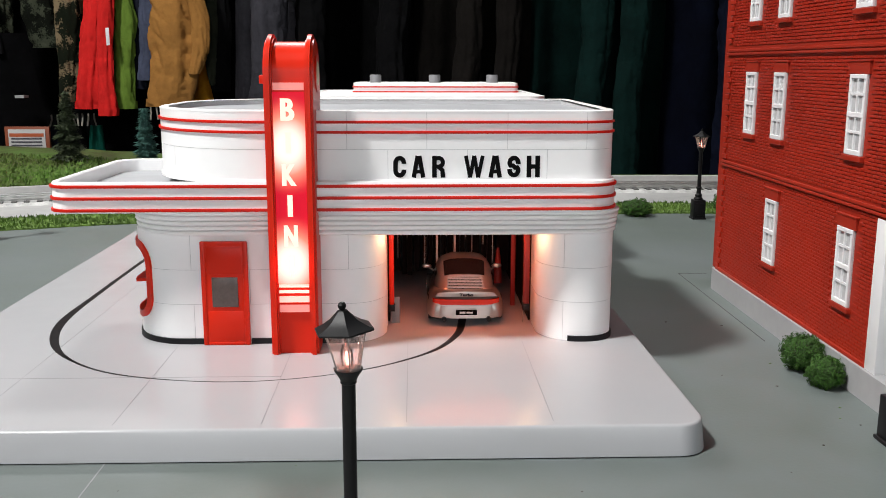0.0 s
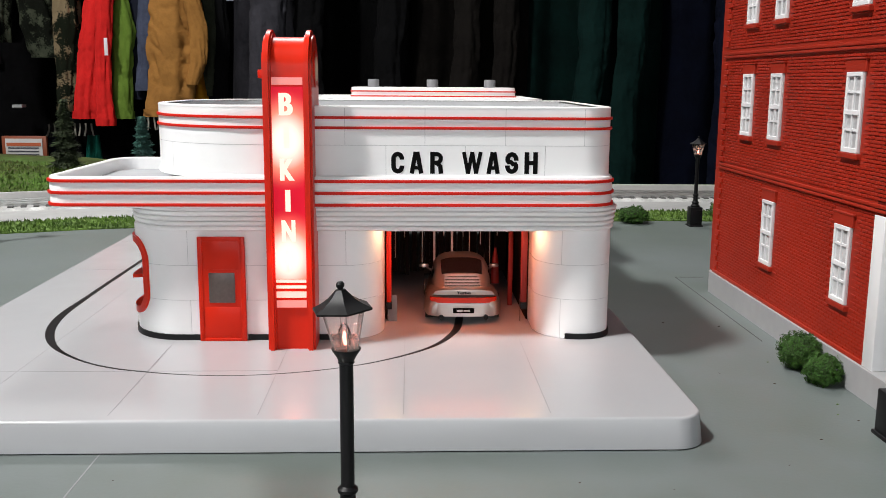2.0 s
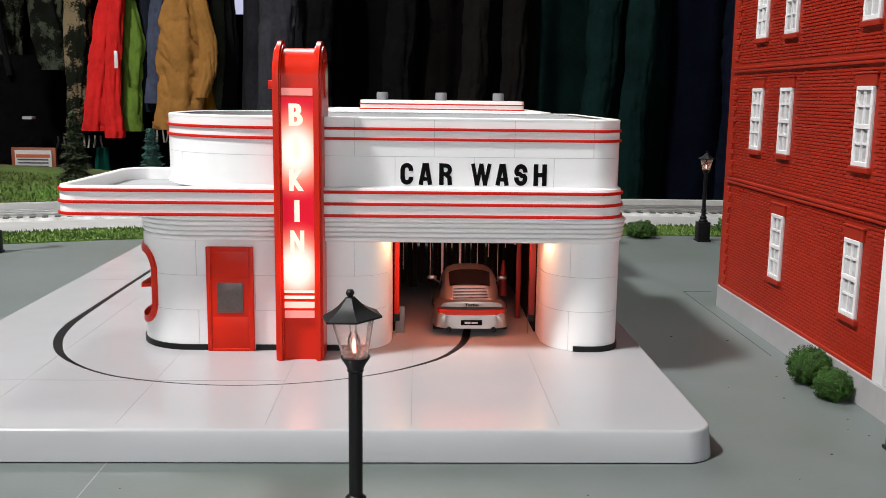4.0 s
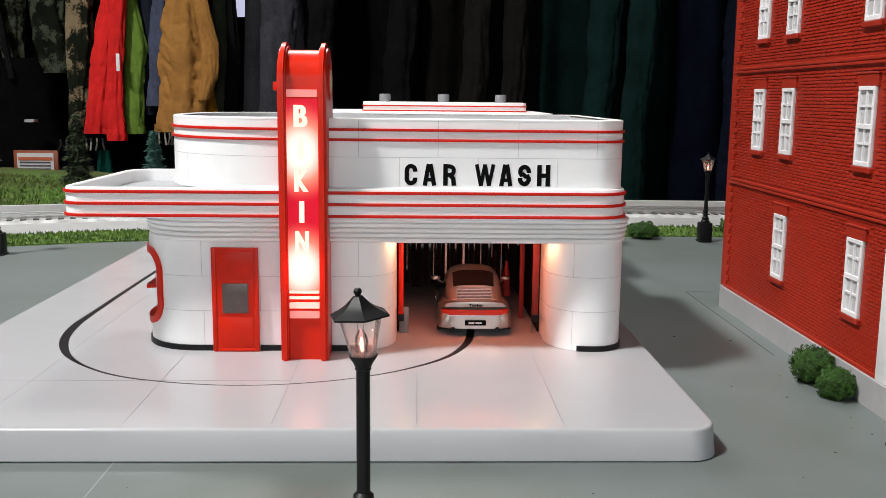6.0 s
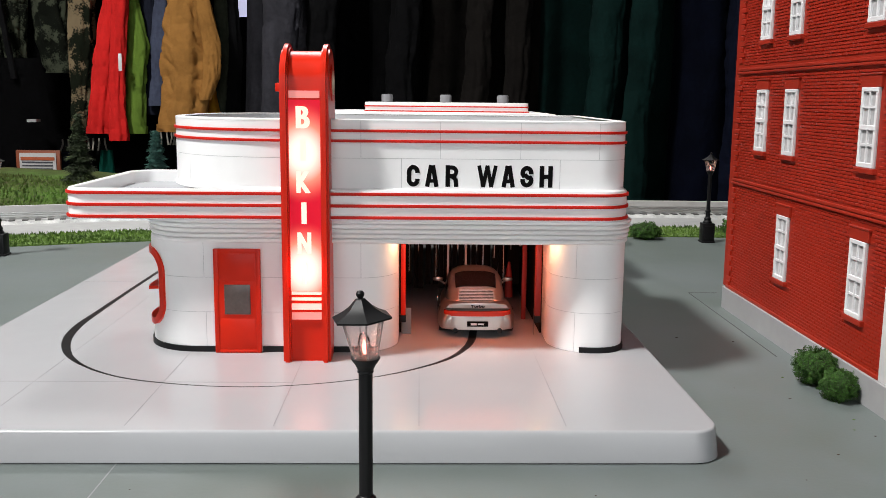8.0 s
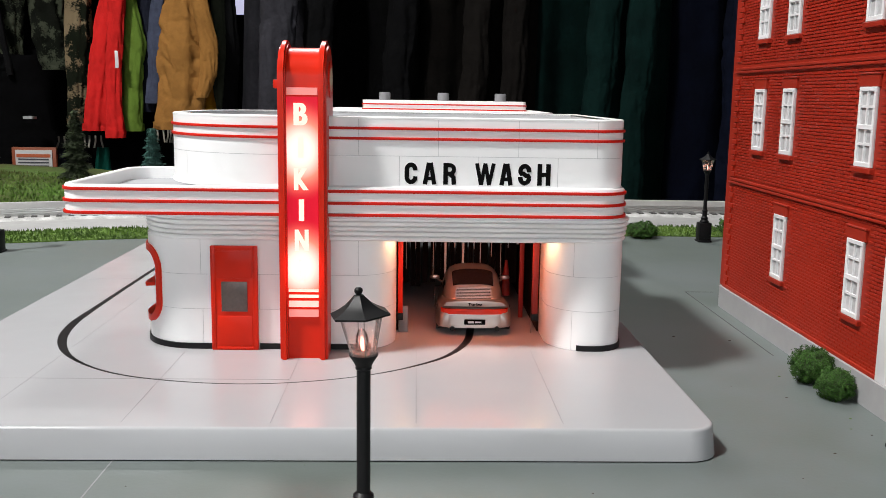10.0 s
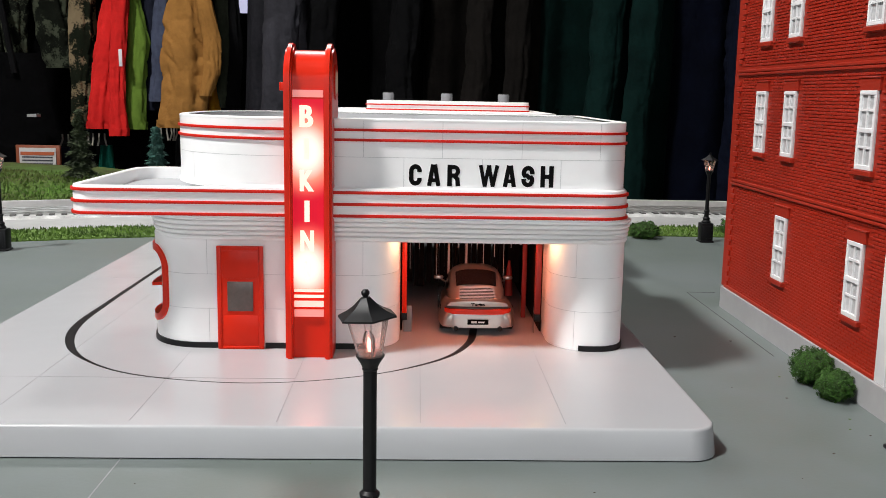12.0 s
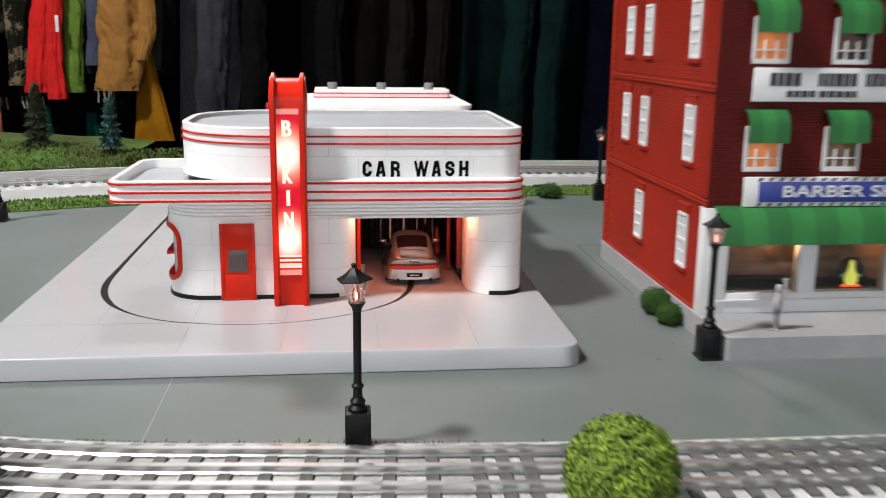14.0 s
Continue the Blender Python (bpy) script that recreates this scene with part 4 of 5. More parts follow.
# ---- brick building ----
house = thing("brick_building", "red brick four-storey model building with white sash windows", "building", (14, 17, 0.5))
walk_ob = solid("sidewalk", plate(B(), rounded(7.2, 22, 11.95, 21.7, 0.12, 4), 0.0, 0.5), CONCRETE, "grey concrete slab under the brick building", "pavement", kind="structure")
WX, WY0, WY1, HT = 7.28, 13.75, 21.55, 9.4
part("side_wall", box(B(), WX + 0.02, WX + 0.3, WY0 + 0.3, WY1, 0.5, HT), BRICKBACK, house, "red brick side wall")
part("front_wall", box(B(), WX + 0.02, 21, WY0 + 0.02, WY0 + 0.3, 2.3, HT), FRONTBRICK, house, "red brick front wall in a shade-darkened colour")
part("back_wall", box(B(), WX + 0.02, 21, WY1, WY1 + 0.3, 0.5, HT), BRICKBACK, house)
part("roof", box(B(), WX, 21, WY0, WY1 + 0.3, HT, HT + 0.2), ROOFGREY, house)
part("far_wall", box(B(), 20.7, 21, WY0 + 0.3, WY1, 0.5, HT), BRICKBACK, house)

SIDE_WIN = [(19.93, 3.84), (18.36, 3.84), (15.07, 3.84), (19.93, 6.2), (18.36, 6.2), (15.07, 6.2), (18.36, 1.31), (15.07, 1.31)]
HW, WH = 0.285, 1.31


def courses(u0, u1, z0, z1, holes, put, pitch=0.062, long=0.2, near=None, single=None):
    """Small brick faces in running bond, joined; put(u, z, out) gives a place on the wall."""
    verts, faces = [], []
    rows = int((z1 - z0) / pitch)
    for r in range(rows):
        a, b = z0 + r * pitch + 0.007, z0 + (r + 1) * pitch - 0.007
        u = u0 - (long / 2 if r % 2 else 0)
        while u < u1:
            p, q = max(u0, u) + 0.003, min(u1, u + long) - 0.003
            u += long
            if q - p < 0.01:
                continue
            if any(p < h[1] and q > h[0] and a < h[3] and b > h[2] for h in holes):
                continue
            if near and near[0] < p and q < near[1] and near[2] < a and b < near[3] and q - p > long - 0.01:
                single.append((p, a))
                continue
            k = len(verts)
            for d, s in ((0.0, 0.0), (0.018, 0.006)):
                verts += [put(p + s, a + s, d), put(q - s, a + s, d), put(q - s, b - s, d), put(p + s, b - s, d)]
            faces += [(k + 4, k + 5, k + 6, k + 7)] + [(k + i, k + (i + 1) % 4, k + 4 + (i + 1) % 4, k + 4 + i) for i in range(4)]
    return verts, faces


holes = [(y - HW - 0.06, y + HW + 0.06, z - 0.14, z + WH + 0.25) for y, z in SIDE_WIN] + [(0, 40, 2.98, 3.14), (0, 40, 5.5, 5.66), (0, 40, 7.95, 8.1)]
single = []
v, f = courses(WY0 + 0.02, WY1 - 0.3, 0.56, HT, holes, lambda u, z, d: (WX + 0.02 - d, u, z), near=(13.8, 15.9, 0.5, 2.95), single=single)
raw("brick_facing", v, f, BRICK, house, "stuff")
first = None
for p, a in single[:300]:
    if first is None:
        v, f = courses(0, 0.2, 0, 0.063, [], lambda u, z, d: (-d, u, z))
        o = ORG[house.name].copy()
        first = raw("brick", [Vector(c) + o for c in v], f, BRICK, house)
        ob = first
    else:
        ob = new("brick", first.data)
        ob.parent = house
    ob.location = (Vector((WX + 0.02, p - 0.003, a - 0.007)) - ORG[house.name]) * K
# Corner quoins along the rear edge of the side wall
z = 0.56
i = 0
while z < HT - 0.1:
    if not any(h[2] < z + 0.12 and h[3] > z for h in holes[-3:]):
        part("quoin", box(B(), WX - 0.02, WX + 0.02, WY1 - (0.3 if i % 2 else 0.18), WY1 + 0.01, z, z + 0.105, 0.008, 1), BRICK, house)
    z += 0.124
    i += 1
for z in (2.99, 5.51, 7.96):
    part("floor_band", box(B(), WX - 0.035, WX + 0.03, WY0 - 0.02, WY1 + 0.02, z, z + 0.05, 0.01), BRICKBACK, house)
    part("floor_band", box(B(), WX - 0.02, WX + 0.03, WY0 - 0.02, WY1 + 0.02, z + 0.07, z + 0.13, 0.01), BRICKBACK, house)
part("wall_base", box(B(), WX - 0.03, WX + 0.05, WY0 + 0.3, WY1, 0.5, 0.57, 0.01), BRICKBACK, house)
CURTAIN = mat("window_shade", (0.55, 0.55, 0.56), 0.7, vary=0.2, size=0.6)


def sash_side(y, z):
    """A tall white sash window in the side wall."""
    w = part("window", box(B(), WX - 0.0, WX + 0.03, y - HW, y + HW, z, z + WH), CURTAIN, house, "white eight-pane sash window")
    for a, b in ((y - HW, y - HW + 0.07), (y + HW - 0.07, y + HW)):
        part("stile", box(B(), WX - 0.04, WX + 0.01, a, b, z, z + WH, 0.006, 1), SHOPWHITE, w)
    for a, b in ((z, z + 0.08), (z + WH / 2 - 0.04, z + WH / 2 + 0.04), (z + WH - 0.07, z + WH)):
        part("rail", box(B(), WX - 0.045, WX + 0.01, y - HW + 0.01, y + HW - 0.01, a, b, 0.006, 1), SHOPWHITE, w)
    for b in (z + WH * 0.27, z + WH * 0.74):
        part("muntin", box(B(), WX - 0.03, WX + 0.01, y - HW + 0.05, y + HW - 0.05, b, b + 0.04), SHOPWHITE, w)
    part("muntin", box(B(), WX - 0.032, WX + 0.01, y - 0.02, y + 0.02, z + 0.05, z + WH - 0.05), SHOPWHITE, w)
    part("lintel", box(B(), WX - 0.03, WX + 0.03, y - HW - 0.06, y + HW + 0.06, z + WH, z + WH + 0.2, 0.01, 1), BRICKBACK, w)
    part("lintel_cap", box(B(), WX - 0.045, WX + 0.03, y - HW - 0.09, y + HW + 0.09, z + WH + 0.2, z + WH + 0.23, 0.006, 1), BRICKBACK, w)
    part("sill", box(B(), WX - 0.06, WX + 0.03, y - HW - 0.06, y + HW + 0.06, z - 0.1, z - 0.005, 0.01, 1), BRICKBACK, w)


for y, z in SIDE_WIN:
    sash_side(y, z)
# Shop front
SHOPIN = mat("shop_interior", (0.20, 0.11, 0.06), 0.7, vary=0.7, size=0.5, alter=(0.02, 0.02, 0.02))
# The blinds themselves glow, in place of warm room light behind them.
ORANGE = glow("blind_room_glow", (0.62, 0.20, 0.06), 0.28)
fy = WY0
part("corner_pier", box(B(), WX - 0.02, WX + 0.58, fy - 0.04, fy + 0.3, 0.5, 2.95, 0.01), SHOPWHITE, house, "white shop front pier")
bulb("shop_light", (9.2, fy + 0.45, 2.1), 0.02, (1.0, 0.55, 0.25), 0.1)
bulb("shop_light", (12.2, fy + 0.45, 2.1), 0.02, (1.0, 0.55, 0.25), 0.1)
part("stall_riser", box(B(), WX + 0.38, 21, fy - 0.02, fy + 0.25, 0.5, 0.97, 0.01), SHOPWHITE, house, "white panel below the shop windows")
part("riser_ledge", box(B(), WX + 0.36, 21, fy - 0.06, fy + 0.02, 0.78, 0.82), SHOPWHITE, house)
part("shop_head", box(B(), WX + 0.38, 21, fy - 0.02, fy + 0.25, 2.2, 2.95), SHOPWHITE, house)
part("shop_room", box(B(), WX + 0.4, 21, fy + 0.9, fy + 1.0, 0.5, 2.9), SHOPIN, house)
x = 7.86
random.seed(3)
while x < 18:
    pane = part("shop_window", box(B(), x, x + 1.72, fy + 0.05, fy + 0.07, 0.97, 2.2), GLASS, house, "dark shop window with warm light inside")
    part("shop_pier", box(B(), x + 1.72, x + 2.14, fy - 0.03, fy + 0.25, 0.97, 2.25, 0.01), SHOPWHITE, house)
    part("window_shade", box(B(), x + random.uniform(0.1, 0.5), x + random.uniform(0.9, 1.5), fy + 0.6, fy + 0.62, 1.7, 2.2), SHOPIN, pane)
    part("counter", box(B(), x, x + 1.72, fy + 0.3, fy + 0.7, 1.0, 1.12 + random.uniform(0, 0.25)), DARK, pane)
    x += 2.14
neon = part("window_sign", cyl(B(), (0, 0), 0.35, 0.35, -0.01, 0.01, 28, Matrix.Translation((10.92, fy + 0.12, 1.42)) @ Matrix.Rotation(radians(90), 4, "X")), BLACK, house, "round dark window sign with a yellow bottle shape")
part("sign_mark", lathe(B(), [(0.12, 1.12), (0.15, 1.22), (0.14, 1.34), (0.07, 1.5), (0.05, 1.66), (0.02, 1.7)], (10.92, fy + 0.08), 14), glow("neon_yellow", (0.62, 0.60, 0.10), 0.6), neon)
part("sign_mark", box(B(), 10.70, 11.14, fy + 0.05, fy + 0.07, 1.06, 1.12), glow("neon_red", (0.8, 0.12, 0.03), 0.8), neon)
part("sign_mark", box(B(), 10.68, 11.16, fy + 0.06, fy + 0.08, 1.30, 1.36), glow("neon_green", (0.10, 0.35, 0.10), 0.5), neon)


def awning(x0, x1, zt, zb, out, stripes, parent, drop=0.12):
    aw = part("awning", box(B(), x0 + 0.02, x1 - 0.02, fy - 0.05, fy + 0.01, zt - 0.06, zt), AWNING, parent, "green striped fabric awning")
    n = stripes
    for i in range(n):
        a, b = x0 + (x1 - x0) * i / n, x0 + (x1 - x0) * (i + 1) / n
        bm = B()
        prof = [(fy - 0.02 - out * math.sin(radians(g)), zt - (zt - zb - drop) * (1 - math.cos(radians(g)))) for g in (0, 16, 32, 48, 64, 80)] + [(fy - 0.03 - out, zb)]
        lo = [bm.verts.new((a, y, z)) for y, z in prof] 
        hi = [bm.verts.new((b, y, z)) for y, z in prof]
        for j in range(len(prof) - 1):
            bm.faces.new((lo[j], hi[j], hi[j + 1], lo[j + 1]))
        bmesh.ops.recalc_face_normals(bm, faces=bm.faces)
        bmesh.ops.solidify(bm, geom=bm.faces[:], thickness=0.012)
        part("stripe", bm, AWNING if i % 2 else AWNINGDARK, aw)


awning(7.44, 18.0, 3.0, 2.2, 0.48, 19, house)
for z in (3.78, 6.13, 8.5):
    if z + 0.8 > HT:
        continue
    x = 8.04
    while x < 19:
        w = part("front_window", box(B(), x, x + 0.84, fy - 0.0, fy + 0.04, z, z + 1.0), CURTAIN, house, "white sash window under a green awning")
        part("blind", box(B(), x + 0.06, x + 0.78, fy - 0.015, fy + 0.01, z + 0.06, z + 1.0), ORANGE if random.random() < 0.6 else SHOPIN, w)
        for a, b in ((x, x + 0.07), (x + 0.77, x + 0.84), (x + 0.25, x + 0.29), (x + 0.52, x + 0.56)):
            part("stile", box(B(), a, b, fy - 0.05, fy, z, z + (1.0 if b - a > 0.05 else 0.5)), SHOPWHITE, w)
        for a, b in ((z, z + 0.1), (z + 0.28, z + 0.31)):
            part("rail", box(B(), x, x + 0.84, fy - 0.055, fy, a, b), SHOPWHITE, w)
        awning(x - 0.07, x + 0.86, z + 1.37, z + 0.66, 0.34, 3, house, 0.3)
        x += 1.845
holes = [(8.0 + 1.845 * i, 8.92 + 1.845 * i, z - 0.05, z + 1.35) for i in range(6) for z in (3.78, 6.13)] + [(7.0, 21, 2.0, 3.1)]
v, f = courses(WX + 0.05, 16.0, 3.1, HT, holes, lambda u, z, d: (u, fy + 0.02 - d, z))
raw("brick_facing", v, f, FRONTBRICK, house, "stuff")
BLUE = mat("sign_blue", (0.03, 0.05, 0.30), 0.4)
REDPAINT = mat("sign_red", (0.5, 0.03, 0.03), 0.4)
SIGNGREY = mat("sign_grey_ink", (0.05, 0.05, 0.06), 0.5)
shop_sign = part("shop_sign", box(B(), 8.08, 14.0, fy - 0.14, fy - 0.02, 3.0, 3.66, 0.015), SHOPWHITE, house, "blue and white striped barber shop sign board")
part("sign_field", box(B(), 8.4, 13.8, fy - 0.155, fy - 0.13, 3.1, 3.56, 0.008), BLUE, shop_sign)
words("BARBER SHOP", 0.27, shop_sign, SHOPWHITE, "sign_lettering", (10.68, fy - 0.16, 3.33), stretch=1.5, depth=0.006, bold=0.006)
for i in range(22):
    x = 8.36 + i * 0.245
    for z0, z1 in ((3.01, 3.09), (3.57, 3.65)):
        bm = B()
        sk = 0.05
        vs = [bm.verts.new((x + dx, fy - 0.142, z)) for dx, z in ((0, z0), (0.09, z0), (0.09 + sk, z1), (sk, z1))]
        bm.faces.new(vs)
        bmesh.ops.solidify(bm, geom=bm.faces[:], thickness=0.004)
        part("stripe_mark", bm, REDPAINT if i % 2 else BLUE, shop_sign)
upper_sign = part("name_sign", box(B(), 8.1, 14.0, fy - 0.12, fy - 0.02, 5.32, 6.05, 0.015), SHOPWHITE, house, "white sign board with dark ink bars")
for a, b, z0, z1 in ((8.45, 9.2, 5.66, 5.94), (9.55, 10.5, 5.66, 5.94), (10.65, 11.3, 5.66, 5.94), (8.85, 9.5, 5.42, 5.56), (9.6, 10.5, 5.42, 5.56), (11.5, 12.4, 5.66, 5.94)):
    x = a
    while x < b - 0.05:
        w = random.uniform(0.09, 0.17)
        part("ink_bar", box(B(), x, min(b, x + w), fy - 0.13, fy - 0.11, z0, z1), SIGNGREY, upper_sign)
        x += w + 0.03

# Toy figure on the pavement: one plain grey shape.
fig = lathe(B(), [(0.10, 0.5), (0.11, 0.52), (0.06, 0.54), (0.07, 0.8), (0.1, 1.0), (0.12, 1.2), (0.08, 1.3), (0.06, 1.34), (0.085, 1.42), (0.06, 1.5), (0.02, 1.52)], (8.5, 12.45), 14)
tube(fig, [(8.55, 12.4, 1.22), (8.63, 12.38, 1.4), (8.61, 12.38, 1.66)], [0.035, 0.04, 0.07], 8)
solid("toy_figurine", fig, mat("figurine_grey", (0.42, 0.42, 0.43), 0.6, vary=0.5, size=0.3, alter=(0.08, 0.08, 0.09)), "small plain grey toy figurine on the pavement", "figurine", (8.5, 12.45, 0.5))


# ---- plants ----
def leaf_ball(name, label, at, r, count, size, material, seed, squash=0.9, lumps=0.34):
    random.seed(seed)
    o = thing(name, label, "bush", (at[0], at[1], at[2]))
    bm = B()
    bmesh.ops.create_icosphere(bm, subdivisions=2, radius=r * 0.72, matrix=Matrix.Translation((at[0], at[1], at[2] + r * squash * 0.95)) @ Matrix.Diagonal((1, 1, squash, 1)))
    for w in bm.verts:
        w.co += Vector((random.uniform(-1, 1), random.uniform(-1, 1), random.uniform(-1, 1))) * r * 0.06
    part("inner_foliage", bm, PINE, o, smooth=0)
    vv, ff = [], []
    for i in range(count):
        d = Vector((random.gauss(0, 1), random.gauss(0, 1), random.gauss(0, 1))).normalized()
        lump = 1 + lumps * noise.noise(d * 2.8 + Vector((seed, 0, 0))) + lumps * 0.5 * noise.noise(d * 6 + Vector((0, seed, 0)))
        c = Vector((at[0], at[1], at[2] + r * squash * 0.95)) + Vector((d.x, d.y, d.z * squash)) * r * lump * random.uniform(0.84, 1.03)
        t1 = d.orthogonal().normalized()
        t1 = (Matrix.Rotation(random.uniform(0, 6.28), 3, d) @ t1 + d * random.uniform(-0.2, 0.9)).normalized()
        t2 = d.cross(t1).normalized()
        l, wd = size * random.uniform(0.7, 1.4), size * random.uniform(0.25, 0.5)
        k = len(vv)
        vv += [c - t1 * l * 0.5, c + t2 * wd * 0.5 + d * 0.01, c + t1 * l * 0.5, c - t2 * wd * 0.5 + d * 0.01]
        ff.append((k, k + 1, k + 2, k + 3))
    raw("leaves", vv, ff, material, o, "stuff")
    return o


leaf_ball("bush", "dark green clump-foliage bush against the brick building", (6.9, 15.5, 0), 0.37, 6400, 0.05, LEAF, 11, 0.85)
leaf_ball("bush", "dark green clump-foliage bush against the brick building", (6.9, 14.62, 0), 0.31, 5000, 0.05, LEAF, 12, 0.85)
leaf_ball("bush", "round light green leafy bush beside the near track", (2.99, 5.6, 0), 0.79, 6500, 0.12, LEAFLIGHT, 13, 1.0, 0.06)
leaf_ball("bush", "dark green bush beside the near track", (-6.6, 7.0, 0), 0.75, 3600, 0.10, LEAF, 14, 0.9)
leaf_ball("bush", "low dark green bush on the far verge", (8.0, 32.6, 0), 0.5, 1500, 0.12, LEAF, 15, 0.6)
leaf_ball("bush", "tall green bush behind the car wash", (5.6, 30.6, 0), 0.62, 1500, 0.12, LEAF, 16, 1.7)
leaf_ball("bush", "low dark green bush on the far verge", (11.6, 33.6, 0), 0.5, 1000, 0.12, LEAF, 17, 0.7)


def conifer(at, h, r, material, seed, label):
    random.seed(seed)
    o = thing("model_tree", label, "tree", at)
    part("trunk", lathe(B(), [(r * 0.12, at[2] - 0.3), (r * 0.1, at[2] + h * 0.3), (r * 0.02, at[2] + h * 0.98)], at[:2], 8), BARK, o)
    vv, ff = [], []
    for i in range(4200):
        u = random.random() ** 0.7
        z = at[2] + h * (0.08 + 0.92 * (1 - u))
        rad = r * (u * 0.95 + 0.05) * (0.75 + 0.25 * math.sin(u * 40)) * random.uniform(0.3, 1.05)
        a = random.uniform(0, 6.283)
        c = Vector((at[0] + rad * math.cos(a), at[1] + rad * math.sin(a), z - rad * 0.25))
        d = Vector((math.cos(a), math.sin(a), random.uniform(-0.6, 0.2)))
        s = Vector((-math.sin(a), math.cos(a), random.uniform(-0.3, 0.3)))
        l, w = random.uniform(0.14, 0.3), random.uniform(0.05, 0.12)
        k = len(vv)
        vv += [c - s * w, c + s * w, c + d * l]
        ff.append((k, k + 1, k + 2))
    raw("crown", vv, ff, material, o, "stuff")


conifer((-17.5, 48, 0.45), 3.5, 0.85, PINE, 21, "dark olive model conifer on the grassy hill")
conifer((-13.6, 48, 0.35), 2.75, 0.64, SPRUCE, 22, "blue green model spruce on the grassy hill")

# ---- verge, hill and tracks ----
def ground_patch(name, label, outline, z, material, thick=0.05, kind="stuff"):
    solid(name, plate(B(), outline, 0.0, z), material, label, "grass", kind=kind)


def tufts(name, label, area_fn, count, material, seed, size=0.09):
    random.seed(seed)
    o = thing(name, label, "grass", (0, 30, 0), kind="stuff")
    vv, ff = [], []
    for i in range(count):
        x, y, z = area_fn()
        a = random.uniform(0, 6.283)
        w, h = size * random.uniform(0.3, 0.6), size * random.uniform(0.5, 1.4)
        k = len(vv)
        vv += [(x - w * math.cos(a), y - w * math.sin(a), z - 0.02), (x + w * math.cos(a), y + w * math.sin(a), z - 0.02), (x + random.uniform(-1, 1) * w, y + random.uniform(-1, 1) * w, z + h)]
        ff.append((k, k + 1, k + 2))
    raw("blades", vv, ff, material, o, "stuff")


FAR_MID = [(-40, 32.5), (-22, 34.0), (-16.3, 35.9), (-11, 37.6), (-4, 38.8), (4, 39.4), (10, 39.6), (18, 39.2), (34, 37.5)]


def offset(path, d):
    return [(p[0] + n[0] * d, p[1] + n[1] * d) for p, n in zip(path, normals(path))]


def smooth_path(path, per=6):
    return [p[:2] for p in smooth_stations([(x, y, 0, 0) for x, y in path], per)]


FAR = smooth_path(FAR_MID)
NEAR = smooth_path([(-30, 17.0), (-18, 11.6), (-11, 9.1), (-5.6, 7.68), (-2, 7.25), (2, 6.95), (8, 6.75), (30, 6.6)])


def track(path, name, label, gauge=1.2, bed=1.35, lift=0.0, pitch=0.37):
    o = thing(name, label, "railway track", (path[len(path) // 2][0], path[len(path) // 2][1], 0))
    part("ballast_bed", sweep(B(), path, [(-bed, 0.0), (bed, 0.0), (bed * 0.82, 0.12), (-bed * 0.82, 0.12)]), BALLAST, o, "pale grey ballast bed")
    mids = dense(path, pitch)
    nn = normals(mids)
    shared = None
    for i, (p, n) in enumerate(zip(mids, nn)):
        if abs(p[0]) > 22:
            continue
        if shared is None:
            ob = part("tie", box(B(), -0.1, 0.1, -gauge * 0.8, gauge * 0.8, 0.1, 0.17, 0.012, 1), TIE, o, origin=(0, 0, 0))
            shared = ob.data
        else:
            ob = new("tie", shared)
            ob.parent = o
        ob.matrix_basis = Matrix.Translation((Vector((p[0], p[1], 0)) - ORG[o.name]) * K) @ Matrix.Rotation(math.atan2(n[1], n[0]) + math.pi / 2, 4, "Z")
    for d in (-gauge / 2, 0, gauge / 2):
        q = offset(path, d)
        part("rail", sweep(B(), q, [(-0.08, 0.16), (0.08, 0.16), (0.04, 0.19), (0.065, 0.25), (0.06, 0.285), (-0.06, 0.285), (-0.065, 0.25), (-0.04, 0.19)]), RAIL, o, "bright metal rail")
    return o


track(NEAR, "near_track", "three-rail model train track with grey ties")
track(FAR, "far_track", "three-rail model train track behind the verge")
track(offset(NEAR, 3.2), "edge_track", "three-rail model train track beside the table edge")
# Low pale wall behind the far track
part_o = solid("track_wall", sweep(B(), offset(FAR, -1.75), [(-0.12, 0.0), (0.12, 0.0), (0.12, 0.42), (-0.12, 0.42)]), STONE, "low pale stone wall behind the far track", "wall", (0, 40, 0), kind="structure")
APRON = mat("pale_apron", (0.36, 0.36, 0.355), 0.7, vary=0.15, size=3)
solid("track_apron", sweep(B(), offset(FAR, 2.6), [(-1.7, 0.0), (1.7, 0.0), (1.65, 0.03), (-1.7, 0.03)]), APRON, "pale grey strip along the far track", "pavement", (0, 40, 0), kind="structure")
VERGE = offset(FAR, 5.4)
verge_in, verge_out = offset(FAR, 4.25), offset(FAR, 6.6)
random.seed(9)
wob = [(p[0], p[1] + 0.25 * noise.noise(Vector((p[0] * 0.6, 0, 0)))) for p in verge_out]
solid("verge", plate(B(), verge_in + wob[::-1], 0.0, 0.05), GRASS, "green flock grass strip along the far track", "grass", (0, 36, 0), kind="stuff")
nv = len(verge_in)


def on_verge():
    i = random.randrange(nv - 1)
    u, w = random.random(), random.uniform(-0.05, 1.05)
    a = Vector(verge_in[i]).lerp(Vector(verge_in[i + 1]), u)
    b = Vector(wob[i]).lerp(Vector(wob[i + 1]), u)
    p = a.lerp(b, w)
    return p.x, p.y, 0.05


tufts("verge_grass", "short green flock grass blades on the verge", on_verge, 14000, GRASS, 31)
near_edge = offset(NEAR, -1.12)


